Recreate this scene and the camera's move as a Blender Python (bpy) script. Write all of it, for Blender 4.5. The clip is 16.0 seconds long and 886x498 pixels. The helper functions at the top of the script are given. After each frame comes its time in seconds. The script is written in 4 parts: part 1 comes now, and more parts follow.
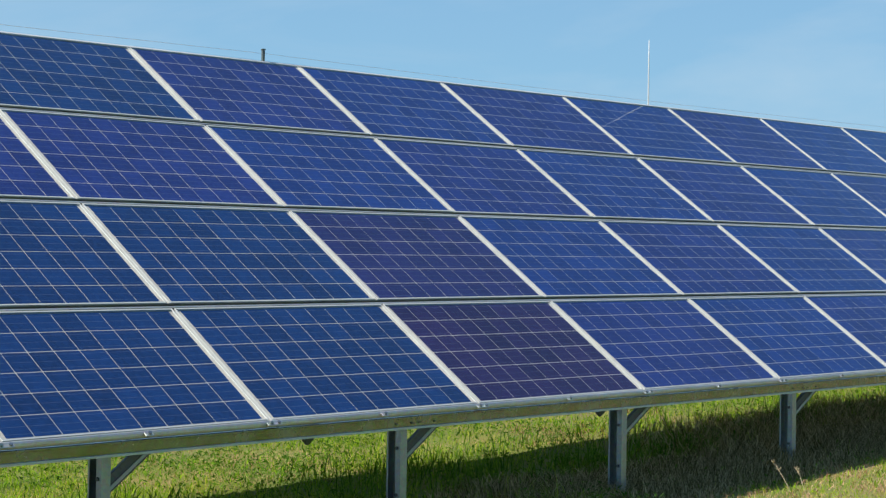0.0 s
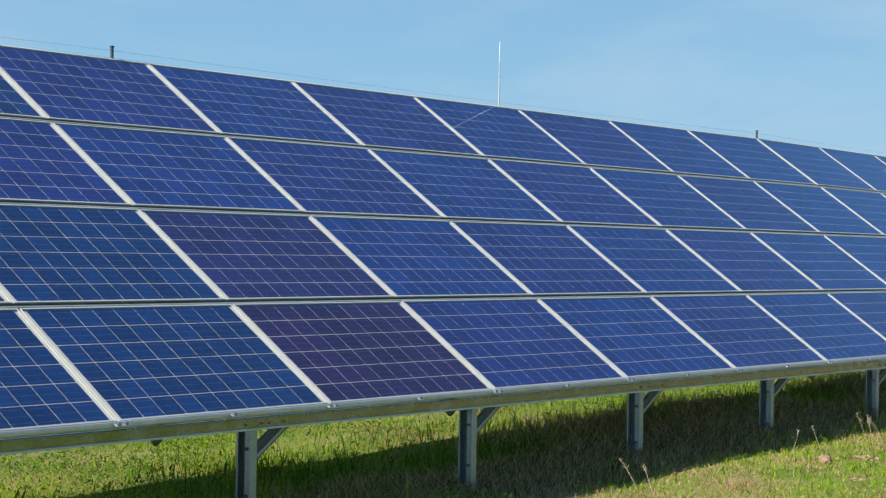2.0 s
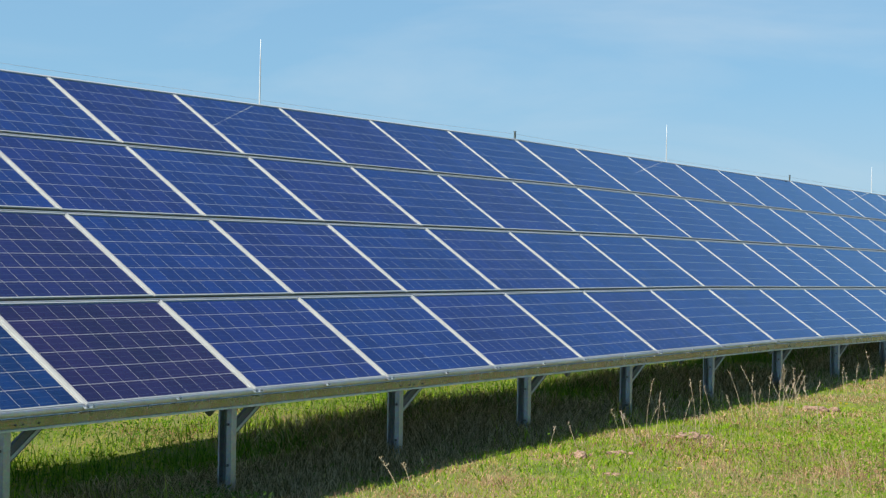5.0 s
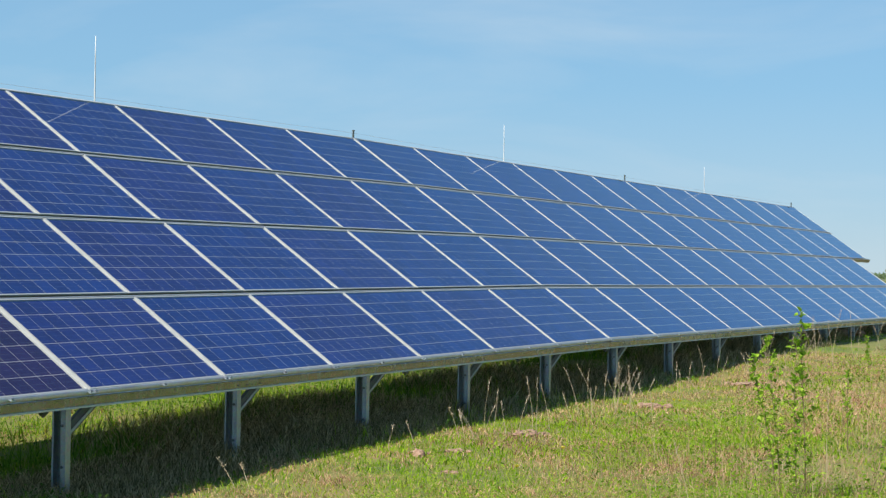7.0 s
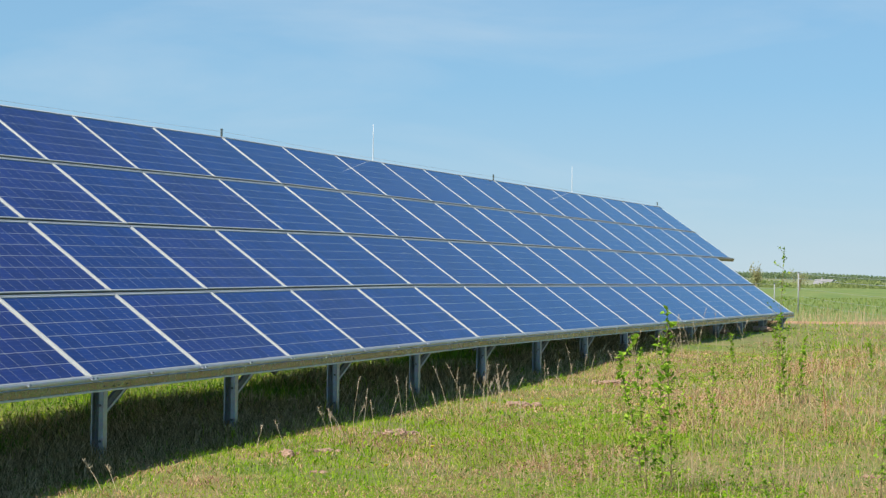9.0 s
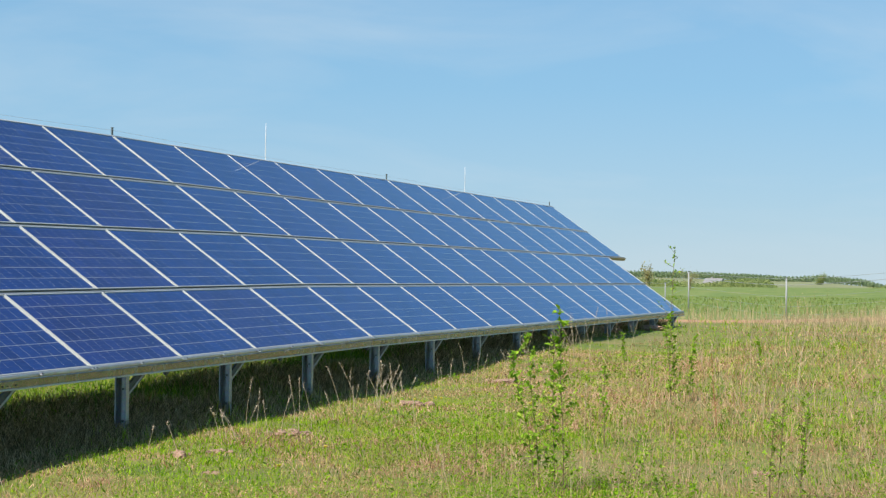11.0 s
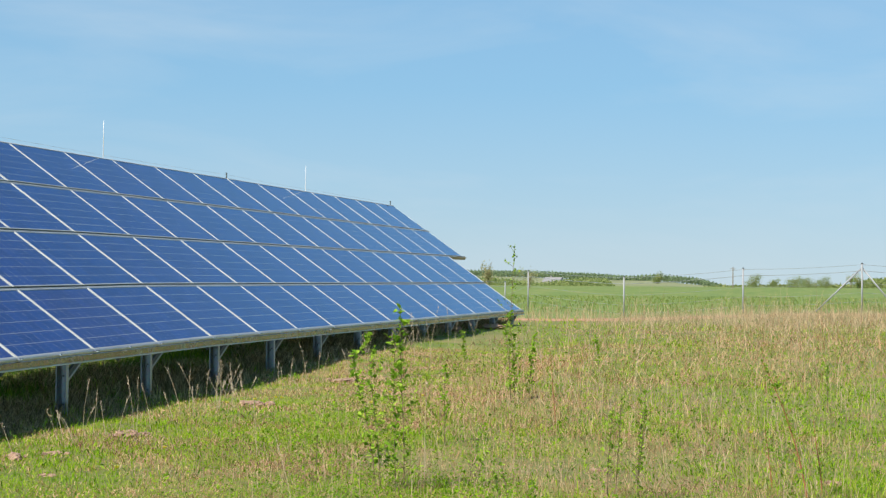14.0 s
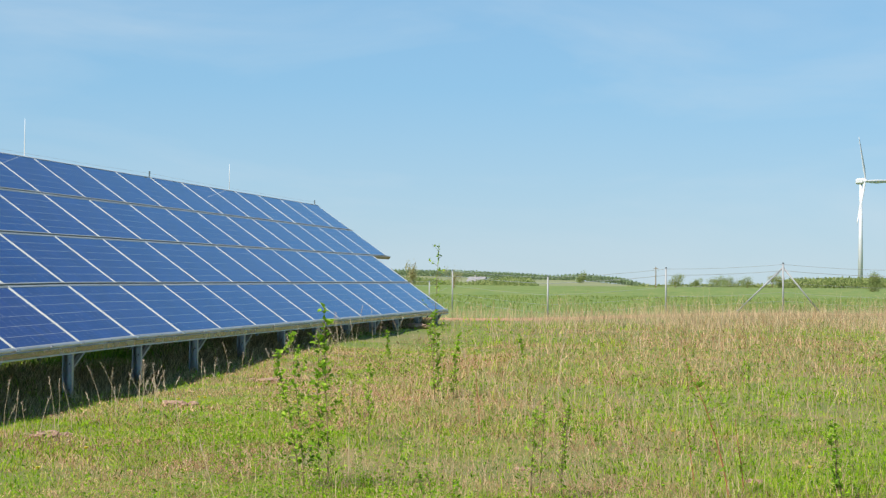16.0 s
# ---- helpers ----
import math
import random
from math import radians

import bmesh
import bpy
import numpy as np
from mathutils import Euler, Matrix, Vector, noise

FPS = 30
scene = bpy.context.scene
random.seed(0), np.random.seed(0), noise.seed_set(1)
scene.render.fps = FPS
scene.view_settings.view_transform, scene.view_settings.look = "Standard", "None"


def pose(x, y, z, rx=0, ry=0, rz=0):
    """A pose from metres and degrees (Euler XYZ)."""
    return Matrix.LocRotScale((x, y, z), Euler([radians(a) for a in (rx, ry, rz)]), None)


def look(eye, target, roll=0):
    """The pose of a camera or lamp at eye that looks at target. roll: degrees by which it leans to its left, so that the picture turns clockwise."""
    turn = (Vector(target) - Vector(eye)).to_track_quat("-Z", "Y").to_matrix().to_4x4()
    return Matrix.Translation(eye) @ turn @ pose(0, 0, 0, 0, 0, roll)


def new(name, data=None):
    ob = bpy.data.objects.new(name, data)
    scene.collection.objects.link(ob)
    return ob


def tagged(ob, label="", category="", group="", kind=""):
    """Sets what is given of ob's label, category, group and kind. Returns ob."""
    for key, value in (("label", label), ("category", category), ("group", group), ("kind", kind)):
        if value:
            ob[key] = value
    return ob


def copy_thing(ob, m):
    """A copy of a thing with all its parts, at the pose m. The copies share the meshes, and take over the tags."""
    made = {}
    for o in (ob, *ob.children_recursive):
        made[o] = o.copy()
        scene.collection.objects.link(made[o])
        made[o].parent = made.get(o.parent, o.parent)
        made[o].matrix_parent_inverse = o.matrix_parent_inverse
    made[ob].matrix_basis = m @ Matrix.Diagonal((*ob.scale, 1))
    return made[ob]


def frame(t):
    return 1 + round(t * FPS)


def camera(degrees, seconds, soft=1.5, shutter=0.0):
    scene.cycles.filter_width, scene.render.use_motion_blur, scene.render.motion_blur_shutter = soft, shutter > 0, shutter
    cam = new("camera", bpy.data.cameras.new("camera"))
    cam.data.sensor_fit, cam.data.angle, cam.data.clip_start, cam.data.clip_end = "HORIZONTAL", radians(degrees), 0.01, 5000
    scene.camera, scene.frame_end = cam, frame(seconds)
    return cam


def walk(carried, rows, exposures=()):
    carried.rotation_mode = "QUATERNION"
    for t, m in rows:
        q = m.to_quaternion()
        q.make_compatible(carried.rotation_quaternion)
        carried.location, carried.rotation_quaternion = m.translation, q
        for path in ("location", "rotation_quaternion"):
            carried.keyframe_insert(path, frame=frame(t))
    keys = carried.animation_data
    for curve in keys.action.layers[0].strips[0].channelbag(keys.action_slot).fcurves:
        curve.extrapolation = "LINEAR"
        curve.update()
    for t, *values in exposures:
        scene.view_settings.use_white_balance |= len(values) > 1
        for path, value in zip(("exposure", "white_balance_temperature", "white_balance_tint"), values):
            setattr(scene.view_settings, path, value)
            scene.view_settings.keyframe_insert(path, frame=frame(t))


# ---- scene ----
# The camera stands on a tripod and pans along the array.
cam = camera(27.19, 16.0, soft=1.3)
EYE = (-8.242, -7.149, 0.740)
PAN = [  # seconds, yaw, pitch, roll
    (0.0, -47.810, 0.983, -0.851),
    (0.5, -48.968, 1.003, -0.884),
    (1.0, -50.319, 1.022, -0.910),
    (1.5, -51.431, 1.040, -0.930),
    (2.0, -52.470, 1.057, -0.942),
    (2.5, -53.825, 1.073, -0.949),
    (3.0, -55.130, 1.088, -0.950),
    (5.5, -61.416, 1.154, -0.890),
    (6.0, -62.980, 1.165, -0.868),
    (6.5, -64.137, 1.175, -0.843),
    (7.0, -64.999, 1.185, -0.816),
    (7.5, -65.826, 1.194, -0.788),
    (8.0, -67.031, 1.202, -0.759),
    (8.5, -68.101, 1.210, -0.730),
    (9.0, -69.086, 1.217, -0.700),
    (11.5, -73.225, 1.244, -0.567),
    (12.0, -74.031, 1.248, -0.546),
    (12.5, -74.854, 1.251, -0.529),
    (13.0, -75.871, 1.254, -0.515),
    (13.5, -76.489, 1.257, -0.505),
    (14.0, -77.400, 1.259, -0.500),
    (14.5, -78.152, 1.261, -0.500),
    (15.0, -78.647, 1.262, -0.504),
    (15.5, -79.282, 1.263, -0.515),
    (16.0, -79.767, 1.263, -0.532),
]
walk(cam, [(t, pose(*EYE, 90 + pitch, roll, yaw)) for t, yaw, pitch, roll in PAN])

# ---- light: clear spring sky, sun high over the array's far-left end, a little behind it ----
SUN = Vector((-0.58, 0.41, 0.77)).normalized()
world = bpy.data.worlds.new("sky")
scene.world = world
world.use_nodes = True
wn, wl = world.node_tree.nodes, world.node_tree.links
sky = wn.new("ShaderNodeTexSky")
sky.sky_type, sky.sun_disc = "NISHITA", False
sky.sun_elevation = math.asin(SUN.z)
sky.sun_rotation = math.atan2(SUN.x, SUN.y)
sky.air_density, sky.dust_density, sky.ozone_density, sky.altitude = 1.0, 0.0, 3.5, 150
# thin veils of high cloud
co = wn.new("ShaderNodeTexCoord")
mp = wn.new("ShaderNodeMapping")
mp.inputs["Rotation"].default_value = (0.0, 0.0, radians(20))
mp.inputs["Scale"].default_value = (1.8, 3.6, 15.0)
nz = wn.new("ShaderNodeTexNoise")
nz.inputs["Scale"].default_value, nz.inputs["Detail"].default_value, nz.inputs["Roughness"].default_value = 1.3, 7, 0.55
nz.inputs["Distortion"].default_value = 0.5
rp = wn.new("ShaderNodeValToRGB")
rp.color_ramp.elements[0].position, rp.color_ramp.elements[0].color = 0.44, (0, 0, 0, 1)
rp.color_ramp.elements[1].position, rp.color_ramp.elements[1].color = 0.72, (0.29, 0.29, 0.29, 1)
mx = wn.new("ShaderNodeMixRGB")
mx.inputs[2].default_value = (6.2, 7.1, 7.8, 1)
wl.new(co.outputs["Generated"], mp.inputs[0])
wl.new(mp.outputs[0], nz.inputs["Vector"])
wl.new(nz.outputs["Fac"], rp.inputs[0])
low_sky = wn.new("ShaderNodeMapRange")   # the veils lie low over the fields
for socket, value in zip(list(low_sky.inputs)[1:5], (0.14, 0.24, 1.0, 0.0)):
    socket.default_value = value
veils = wn.new("ShaderNodeMath")
veils.operation = "MULTIPLY"
wl.new(rp.outputs[0], veils.inputs[0])
wl.new(low_sky.outputs[0], veils.inputs[1])
wl.new(veils.outputs[0], mx.inputs[0])
tn = wn.new("ShaderNodeMixRGB")
tn.blend_type = "MULTIPLY"
tn.inputs[0].default_value, tn.inputs[2].default_value = 1.0, (0.66, 0.88, 1.12, 1)
wl.new(sky.outputs[0], tn.inputs[1])
veil = wn.new("ShaderNodeMixRGB")   # even summer haze
haze = wn.new("ShaderNodeValToRGB")
haze.color_ramp.elements[0].position, haze.color_ramp.elements[0].color = 0.0, (0.49, 0.605, 0.70, 1)
haze.color_ramp.elements[1].position, haze.color_ramp.elements[1].color = 0.11, (0.30, 0.552, 0.74, 1)
ten = wn.new("ShaderNodeMixRGB")
ten.blend_type = "MULTIPLY"
ten.inputs[0].default_value, ten.inputs[2].default_value = 1.0, (10, 10, 10, 1)
wl.new(haze.outputs[0], ten.inputs[1])
wl.new(ten.outputs[0], veil.inputs[2])
up = wn.new("ShaderNodeSeparateXYZ")
thin = wn.new("ShaderNodeValToRGB")
thin.color_ramp.elements[0].position, thin.color_ramp.elements[0].color = 0.0, (0.80, 0.80, 0.80, 1)
thin.color_ramp.elements[1].position, thin.color_ramp.elements[1].color = 0.50, (0.15, 0.15, 0.15, 1)
wl.new(co.outputs["Generated"], up.inputs[0])
wl.new(up.outputs[2], low_sky.inputs[0])
wl.new(up.outputs[2], thin.inputs[0])
wl.new(up.outputs[2], haze.inputs[0])
wl.new(thin.outputs[0], veil.inputs[0])
wl.new(tn.outputs[0], veil.inputs[1])
wl.new(veil.outputs[0], mx.inputs[1])
bg = wn["Background"]
wl.new(mx.outputs[0], bg.inputs[0])
bg.inputs[1].default_value = 0.079
sun = new("sun", bpy.data.lights.new("sun", "SUN"))
sun.data.energy, sun.data.angle, sun.data.color = 5.0, radians(0.55), (1.0, 0.95, 0.87)
sun.matrix_world = look(SUN * 60, (0, 0, 0))
scene.view_settings.exposure = 0.42

# ---- materials ----
class Mat:
    """A node material with short calls."""

    def __init__(self, name):
        self.m = bpy.data.materials.new(name)
        self.m.use_nodes = True
        self.n, self.l = self.m.node_tree.nodes, self.m.node_tree.links
        self.b = self.n["Principled BSDF"]

    def put(self, socket, value):
        if isinstance(value, bpy.types.NodeSocket):
            self.l.new(value, socket)
        elif isinstance(value, (tuple, list)) and len(value) == 3 and socket.type == "RGBA":
            socket.default_value = (*value, 1)
        else:
            socket.default_value = value

    def set(self, **kw):
        for key, value in kw.items():
            self.put(self.b.inputs[key.replace("_", " ")], value)
        return self

    def coord(self, kind="Object"):
        return self.n.new("ShaderNodeTexCoord").outputs[kind]

    def where(self):
        return self.n.new("ShaderNodeNewGeometry").outputs["Position"]

    def island(self):
        return self.n.new("ShaderNodeNewGeometry").outputs["Random Per Island"]

    def chance(self):
        return self.n.new("ShaderNodeObjectInfo").outputs["Random"]

    def scaled(self, vec, sx, sy, sz, rz=0.0):
        n = self.n.new("ShaderNodeMapping")
        n.inputs["Scale"].default_value = (sx, sy, sz)
        n.inputs["Rotation"].default_value = (0, 0, rz)
        self.l.new(vec, n.inputs[0])
        return n.outputs[0]

    def noise(self, vec, scale, detail=4, rough=0.6, distort=0.0):
        n = self.n.new("ShaderNodeTexNoise")
        n.inputs["Scale"].default_value, n.inputs["Detail"].default_value = scale, detail
        n.inputs["Roughness"].default_value, n.inputs["Distortion"].default_value = rough, distort
        if vec is not None:
            self.l.new(vec, n.inputs["Vector"])
        return n.outputs["Fac"]

    def cells(self, vec, scale):
        n = self.n.new("ShaderNodeTexVoronoi")
        n.inputs["Scale"].default_value = scale
        self.l.new(vec, n.inputs["Vector"])
        return n.outputs["Color"]

    def math(self, op, a, b=0.0, c=0.0):
        n = self.n.new("ShaderNodeMath")
        n.operation = op
        for s, v in zip(n.inputs, (a, b, c)):
            self.put(s, v)
        return n.outputs[0]

    def ramp(self, fac, *stops):
        n = self.n.new("ShaderNodeValToRGB")
        el = n.color_ramp.elements
        while len(el) < len(stops):
            el.new(0.5)
        for e, (p, c) in zip(el, stops):
            e.position = p
            e.color = (*c, 1) if isinstance(c, (tuple, list)) else (c, c, c, 1)
        self.l.new(fac, n.inputs[0])
        return n.outputs[0]

    def mix(self, fac, a, b, blend="MIX"):
        n = self.n.new("ShaderNodeMixRGB")
        n.blend_type = blend
        for s, v in zip(n.inputs, (fac, a, b)):
            self.put(s, v)
        return n.outputs[0]

    def bump(self, height, strength=0.3, distance=0.01):
        n = self.n.new("ShaderNodeBump")
        n.inputs["Strength"].default_value, n.inputs["Distance"].default_value = strength, distance
        self.l.new(height, n.inputs["Height"])
        self.l.new(n.outputs[0], self.b.inputs["Normal"])
        return self


def galvanised(name, base, rough, metal=1.0):
    k = Mat(name)
    v = k.where()
    spangle = k.cells(v, 55.0)
    patch = k.noise(v, 5.0, 5)
    grey = k.mix(0.16, k.ramp(patch, (0.3, tuple(c * 0.80 for c in base)), (0.7, base)), spangle, "SOFT_LIGHT")
    k.set(Base_Color=grey, Metallic=metal, Roughness=k.ramp(patch, (0.3, rough - 0.06), (0.75, rough + 0.10)))
    return k.bump(k.noise(v, 140.0, 2), 0.06, 0.002).m


STEEL = galvanised("galvanised_steel", (0.62, 0.65, 0.62), 0.34)
POST_STEEL = galvanised("dull_post_steel", (0.31, 0.36, 0.38), 0.40, 0.85)
RAIL = galvanised("rail_aluminium", (0.54, 0.56, 0.54), 0.36, 0.6)
# rail metal darkened in its colour for the shade inside the grooves
SHADED_GROOVE = galvanised("shade_dark_rail", (0.27, 0.30, 0.26), 0.42, 0.8)
BEAM_STEEL = galvanised("beam_steel", (0.25, 0.26, 0.205), 0.24)
FLANGE_STEEL = galvanised("beam_flange_steel", (0.44, 0.52, 0.52), 0.42, 0.6)
# near-black face stands in for the brace's shade; bolt heads share the colour
SHADE_BOLT_STEEL = galvanised("shaded_brace_and_bolt_steel", (0.09, 0.105, 0.105), 0.5, 0.4)


def frame_alu():
    k = Mat("anodised_aluminium")
    v = k.where()
    streak = k.noise(k.scaled(v, 40, 4, 4), 3.0, 3)
    k.set(Base_Color=k.ramp(streak, (0.3, (0.46, 0.47, 0.45)), (0.7, (0.56, 0.57, 0.54))), Metallic=0.1, Roughness=0.5)
    return k.m


FRAME = frame_alu()


def backsheet():
    k = Mat("white_backsheet")
    k.set(Base_Color=k.ramp(k.noise(k.where(), 9.0), (0.3, (0.55, 0.52, 0.46)), (0.7, (0.65, 0.62, 0.55))), Roughness=0.55)
    return k.m


SHEET = backsheet()


def silicon(name, low, high, loose):
    """Polycrystalline cell: crystal facets, fine fingers, three silver busbars."""
    k = Mat(name)
    v = k.coord("Object")
    w = k.where()
    crystal = k.cells(k.scaled(w, 1.0, 0.55, 0.55), 70.0)
    fleck = k.n.new("ShaderNodeSeparateColor")
    k.l.new(crystal, fleck.inputs[0])
    grain = k.math("ADD", k.math("MULTIPLY", fleck.outputs[0], 0.28), k.math("MULTIPLY", k.noise(w, 2.3, 3), 0.35))
    pick = k.island() if loose else k.chance()
    tone = k.math("ADD", grain, k.math("MULTIPLY", pick, 0.36))
    blue = k.ramp(tone, (0.15, low), (0.85, high))
    sep = k.n.new("ShaderNodeSeparateXYZ")
    k.l.new(v, sep.inputs[0])
    bar = k.math("LESS_THAN", k.math("ABSOLUTE", k.math("SUBTRACT", k.math("FRACT", k.math("MULTIPLY_ADD", sep.outputs[1], 1 / 0.053, 50.5)), 0.5)), 0.020)
    finger = k.math("MULTIPLY", k.math("SINE", k.math("MULTIPLY", sep.outputs[0], 2800.0)), 0.5)
    blue = k.mix(k.math("MULTIPLY_ADD", finger, 0.012, 0.008), blue, (0.30, 0.34, 0.42))
    k.set(Base_Color=k.mix(k.math("MULTIPLY", bar, 0.16), blue, (0.55, 0.56, 0.60)), Roughness=0.34, Metallic=0.0)
    k.b.inputs["Specular IOR Level"].default_value = 0.05
    return k.m


TINTS = dict(
    cobalt=((0.0042, 0.0225, 0.1000), (0.0090, 0.0530, 0.2150)),
    navy=((0.0079, 0.0249, 0.1442), (0.0171, 0.0603, 0.2884)),
    violet=((0.0105, 0.0210, 0.1311), (0.0236, 0.0498, 0.2622)),
    mauve=((0.0116, 0.0151, 0.0882), (0.0302, 0.0348, 0.1798)),
    # grazing sky reflection painted into the cell blue
    sky_sheen=((0.006, 0.028, 0.150), (0.014, 0.066, 0.295)),
    plum=((0.0120, 0.0090, 0.0530), (0.0340, 0.0205, 0.1180)),
)
CELL = {t: (silicon("silicon_" + t, *c, False), silicon("silicon_far_" + t, *c, True)) for t, c in TINTS.items()}


def clear_glass():
    """Solar glass: gloss over a clear sheet."""
    k = Mat("solar_glass")
    n, l = k.n, k.l
    n.remove(k.b)
    out = n["Material Output"]
    tr, gl, fr, ms = (n.new("ShaderNode" + s) for s in ("BsdfTransparent", "BsdfGlossy", "Fresnel", "MixShader"))
    tr.inputs[0].default_value = (0.97, 0.98, 0.98, 1)
    gl.inputs["Color"].default_value = (0.76, 0.91, 1.0, 1)
    dust = k.noise(k.where(), 1.6, 5)
    l.new(k.ramp(dust, (0.3, 0.010), (0.75, 0.022)), gl.inputs["Roughness"])
    fr.inputs[0].default_value = 1.66
    l.new(fr.outputs[0], ms.inputs[0])
    l.new(tr.outputs[0], ms.inputs[1])
    l.new(gl.outputs[0], ms.inputs[2])
    l.new(ms.outputs[0], out.inputs[0])
    return k.m


GLASS = clear_glass()


def plain(name, low, high, scale=8.0, rough=0.7, metal=0.0, bump=0.0):
    k = Mat(name)
    f = k.noise(k.where(), scale, 5)
    k.set(Base_Color=k.ramp(f, (0.3, low), (0.7, high)), Roughness=rough, Metallic=metal)
    if bump:
        k.bump(f, bump, 0.02)
    return k.m


WHITE = plain("white_painted_metal", (0.60, 0.60, 0.59), (0.70, 0.70, 0.69), 6, 0.4)
BLACK = plain("weathered_black_plastic", (0.05, 0.065, 0.065), (0.12, 0.15, 0.15), 30, 0.6)
ROD = plain("white_rod", (0.66, 0.66, 0.63), (0.74, 0.74, 0.71), 20, 0.45)
WIRE = plain("dull_wire", (0.48, 0.50, 0.52), (0.58, 0.60, 0.62), 20, 0.5, 0.2)
FENCE_WIRE = plain("fence_wire", (0.26, 0.28, 0.28), (0.36, 0.38, 0.38), 20, 0.5, 0.2)
POST = plain("zinc_fence_post", (0.29, 0.30, 0.30), (0.38, 0.38, 0.38), 12, 0.6, 0.1)
PAINT = plain("turbine_white", (0.56, 0.57, 0.58), (0.64, 0.65, 0.66), 0.05, 0.45)
SOIL = plain("bare_sandy_soil", (0.21, 0.125, 0.078), (0.50, 0.33, 0.22), 22.0, 0.95, 0, 0.9)
BARK = plain("stem_bark", (0.16, 0.12, 0.06), (0.28, 0.20, 0.10), 40, 0.85)


def leafy(name, stops, through_light=0.35, patch_scale=0.5, patch=None, fleck=0.5):
    """Leaf or blade: thin, lets some light through. Colour by blade, and by patches of the meadow."""
    k = Mat(name)
    n, l = k.n, k.l
    n.remove(k.b)
    f = k.island()
    if patch:
        f = k.math("MULTIPLY_ADD", f, fleck, k.math("MULTIPLY", k.noise(k.where(), patch_scale, 4), patch))
    colour = k.ramp(f, *stops)
    d, t, ms = n.new("ShaderNodeBsdfDiffuse"), n.new("ShaderNodeBsdfTranslucent"), n.new("ShaderNodeMixShader")
    ms.inputs[0].default_value = through_light
    l.new(colour, d.inputs[0])
    l.new(colour, t.inputs[0])
    l.new(d.outputs[0], ms.inputs[1])
    l.new(t.outputs[0], ms.inputs[2])
    l.new(ms.outputs[0], n["Material Output"].inputs[0])
    return k.m


GREEN = leafy("green_blades", ((0.12, (0.075, 0.15, 0.010)), (0.38, (0.21, 0.375, 0.018)), (0.64, (0.38, 0.53, 0.028)), (0.95, (0.72, 0.48, 0.18))), 0.35, 1.7, 0.55)
STRAW = leafy("dry_straw", ((0.05, (0.18, 0.075, 0.035)), (0.35, (0.51, 0.29, 0.150)), (0.95, (0.83, 0.570, 0.350))), 0.25)
STALK = leafy("pale_stalks", ((0.1, (0.36, 0.22, 0.13)), (0.9, (0.72, 0.53, 0.36))), 0.2)
CROP = leafy("far_crop", ((0.1, (0.17, 0.25, 0.05)), (0.9, (0.32, 0.37, 0.11))), 0.3, 0.05, 0.5)
# hay tones held low to deepen the shade under the panels
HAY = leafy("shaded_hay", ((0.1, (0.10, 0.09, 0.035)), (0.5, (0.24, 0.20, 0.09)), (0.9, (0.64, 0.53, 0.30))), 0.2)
DEAD = leafy("dead_matted_grass", ((0.1, (0.13, 0.065, 0.035)), (0.5, (0.30, 0.16, 0.095)), (0.9, (0.52, 0.31, 0.20))), 0.15)
LEAF = leafy("young_leaves", ((0.1, (0.09, 0.21, 0.012)), (0.9, (0.33, 0.53, 0.025))), 0.4)
# greens darker than LEAF, standing in for shade under and behind the panels
SHADED_HERB = leafy("shade_toned_leaves", ((0.1, (0.045, 0.12, 0.012)), (0.9, (0.16, 0.30, 0.030))), 0.3)
# WOOD_LEAF and FIR_LEAF: distance haze put into the leaf colour as paleness
WOOD_LEAF = leafy("haze_pale_foliage", ((0.1, (0.24, 0.30, 0.10)), (0.5, (0.31, 0.37, 0.13)), (0.9, (0.38, 0.40, 0.17))), 0.5)
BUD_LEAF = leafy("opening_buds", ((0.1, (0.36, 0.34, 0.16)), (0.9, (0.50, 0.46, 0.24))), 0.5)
FIR_LEAF = leafy("haze_pale_conifers", ((0.1, (0.21, 0.29, 0.15)), (0.9, (0.31, 0.38, 0.21))), 0.5)
PETAL = plain("yellow_petals", (0.75, 0.55, 0.02), (0.85, 0.68, 0.04), 30, 0.6)
FENCE_GRASS = leafy("fence_side_straw", ((0.1, (0.40, 0.30, 0.17)), (0.9, (0.74, 0.55, 0.34))), 0.35)


# ---- builders ----
def mesh_ob(name, bm, material, parent=None, smooth=False):
    me = bpy.data.meshes.new(name)
    bm.to_mesh(me)
    bm.free()
    me.materials.append(material)
    if smooth:
        for p in me.polygons:
            p.use_smooth = True
    ob = new(name, me)
    if parent is not None:
        ob.parent = parent
    return ob


def part(name, bm, material, parent, label="", smooth=False):
    ob = mesh_ob(name, bm, material, parent, smooth)
    if label:
        ob["label"] = label
    return ob


def thing(name, label, category, group="", m=None, kind=""):
    ob = new(name)
    ob.empty_display_size = 0.1
    if m is not None:
        ob.matrix_world = m
    return tagged(ob, label, category, group, kind)


def box(bm, x0, x1, y0, y1, z0, z1, bevel=0.0, m=None):
    made = bmesh.ops.create_cube(bm, size=1.0)["verts"]
    for v in made:
        v.co = Vector(((x0 + x1) / 2 + v.co.x * (x1 - x0), (y0 + y1) / 2 + v.co.y * (y1 - y0), (z0 + z1) / 2 + v.co.z * (z1 - z0)))
    if bevel:
        edges = list({e for v in made for e in v.link_edges})
        bmesh.ops.bevel(bm, geom=edges, offset=bevel, segments=1, affect="EDGES")
    if m is not None:
        bmesh.ops.transform(bm, matrix=m, verts=made)
    return bm


def boxes(*dims, bevel=0.0):
    bm = bmesh.new()
    for d in dims:
        box(bm, *d, bevel=bevel)
    return bm


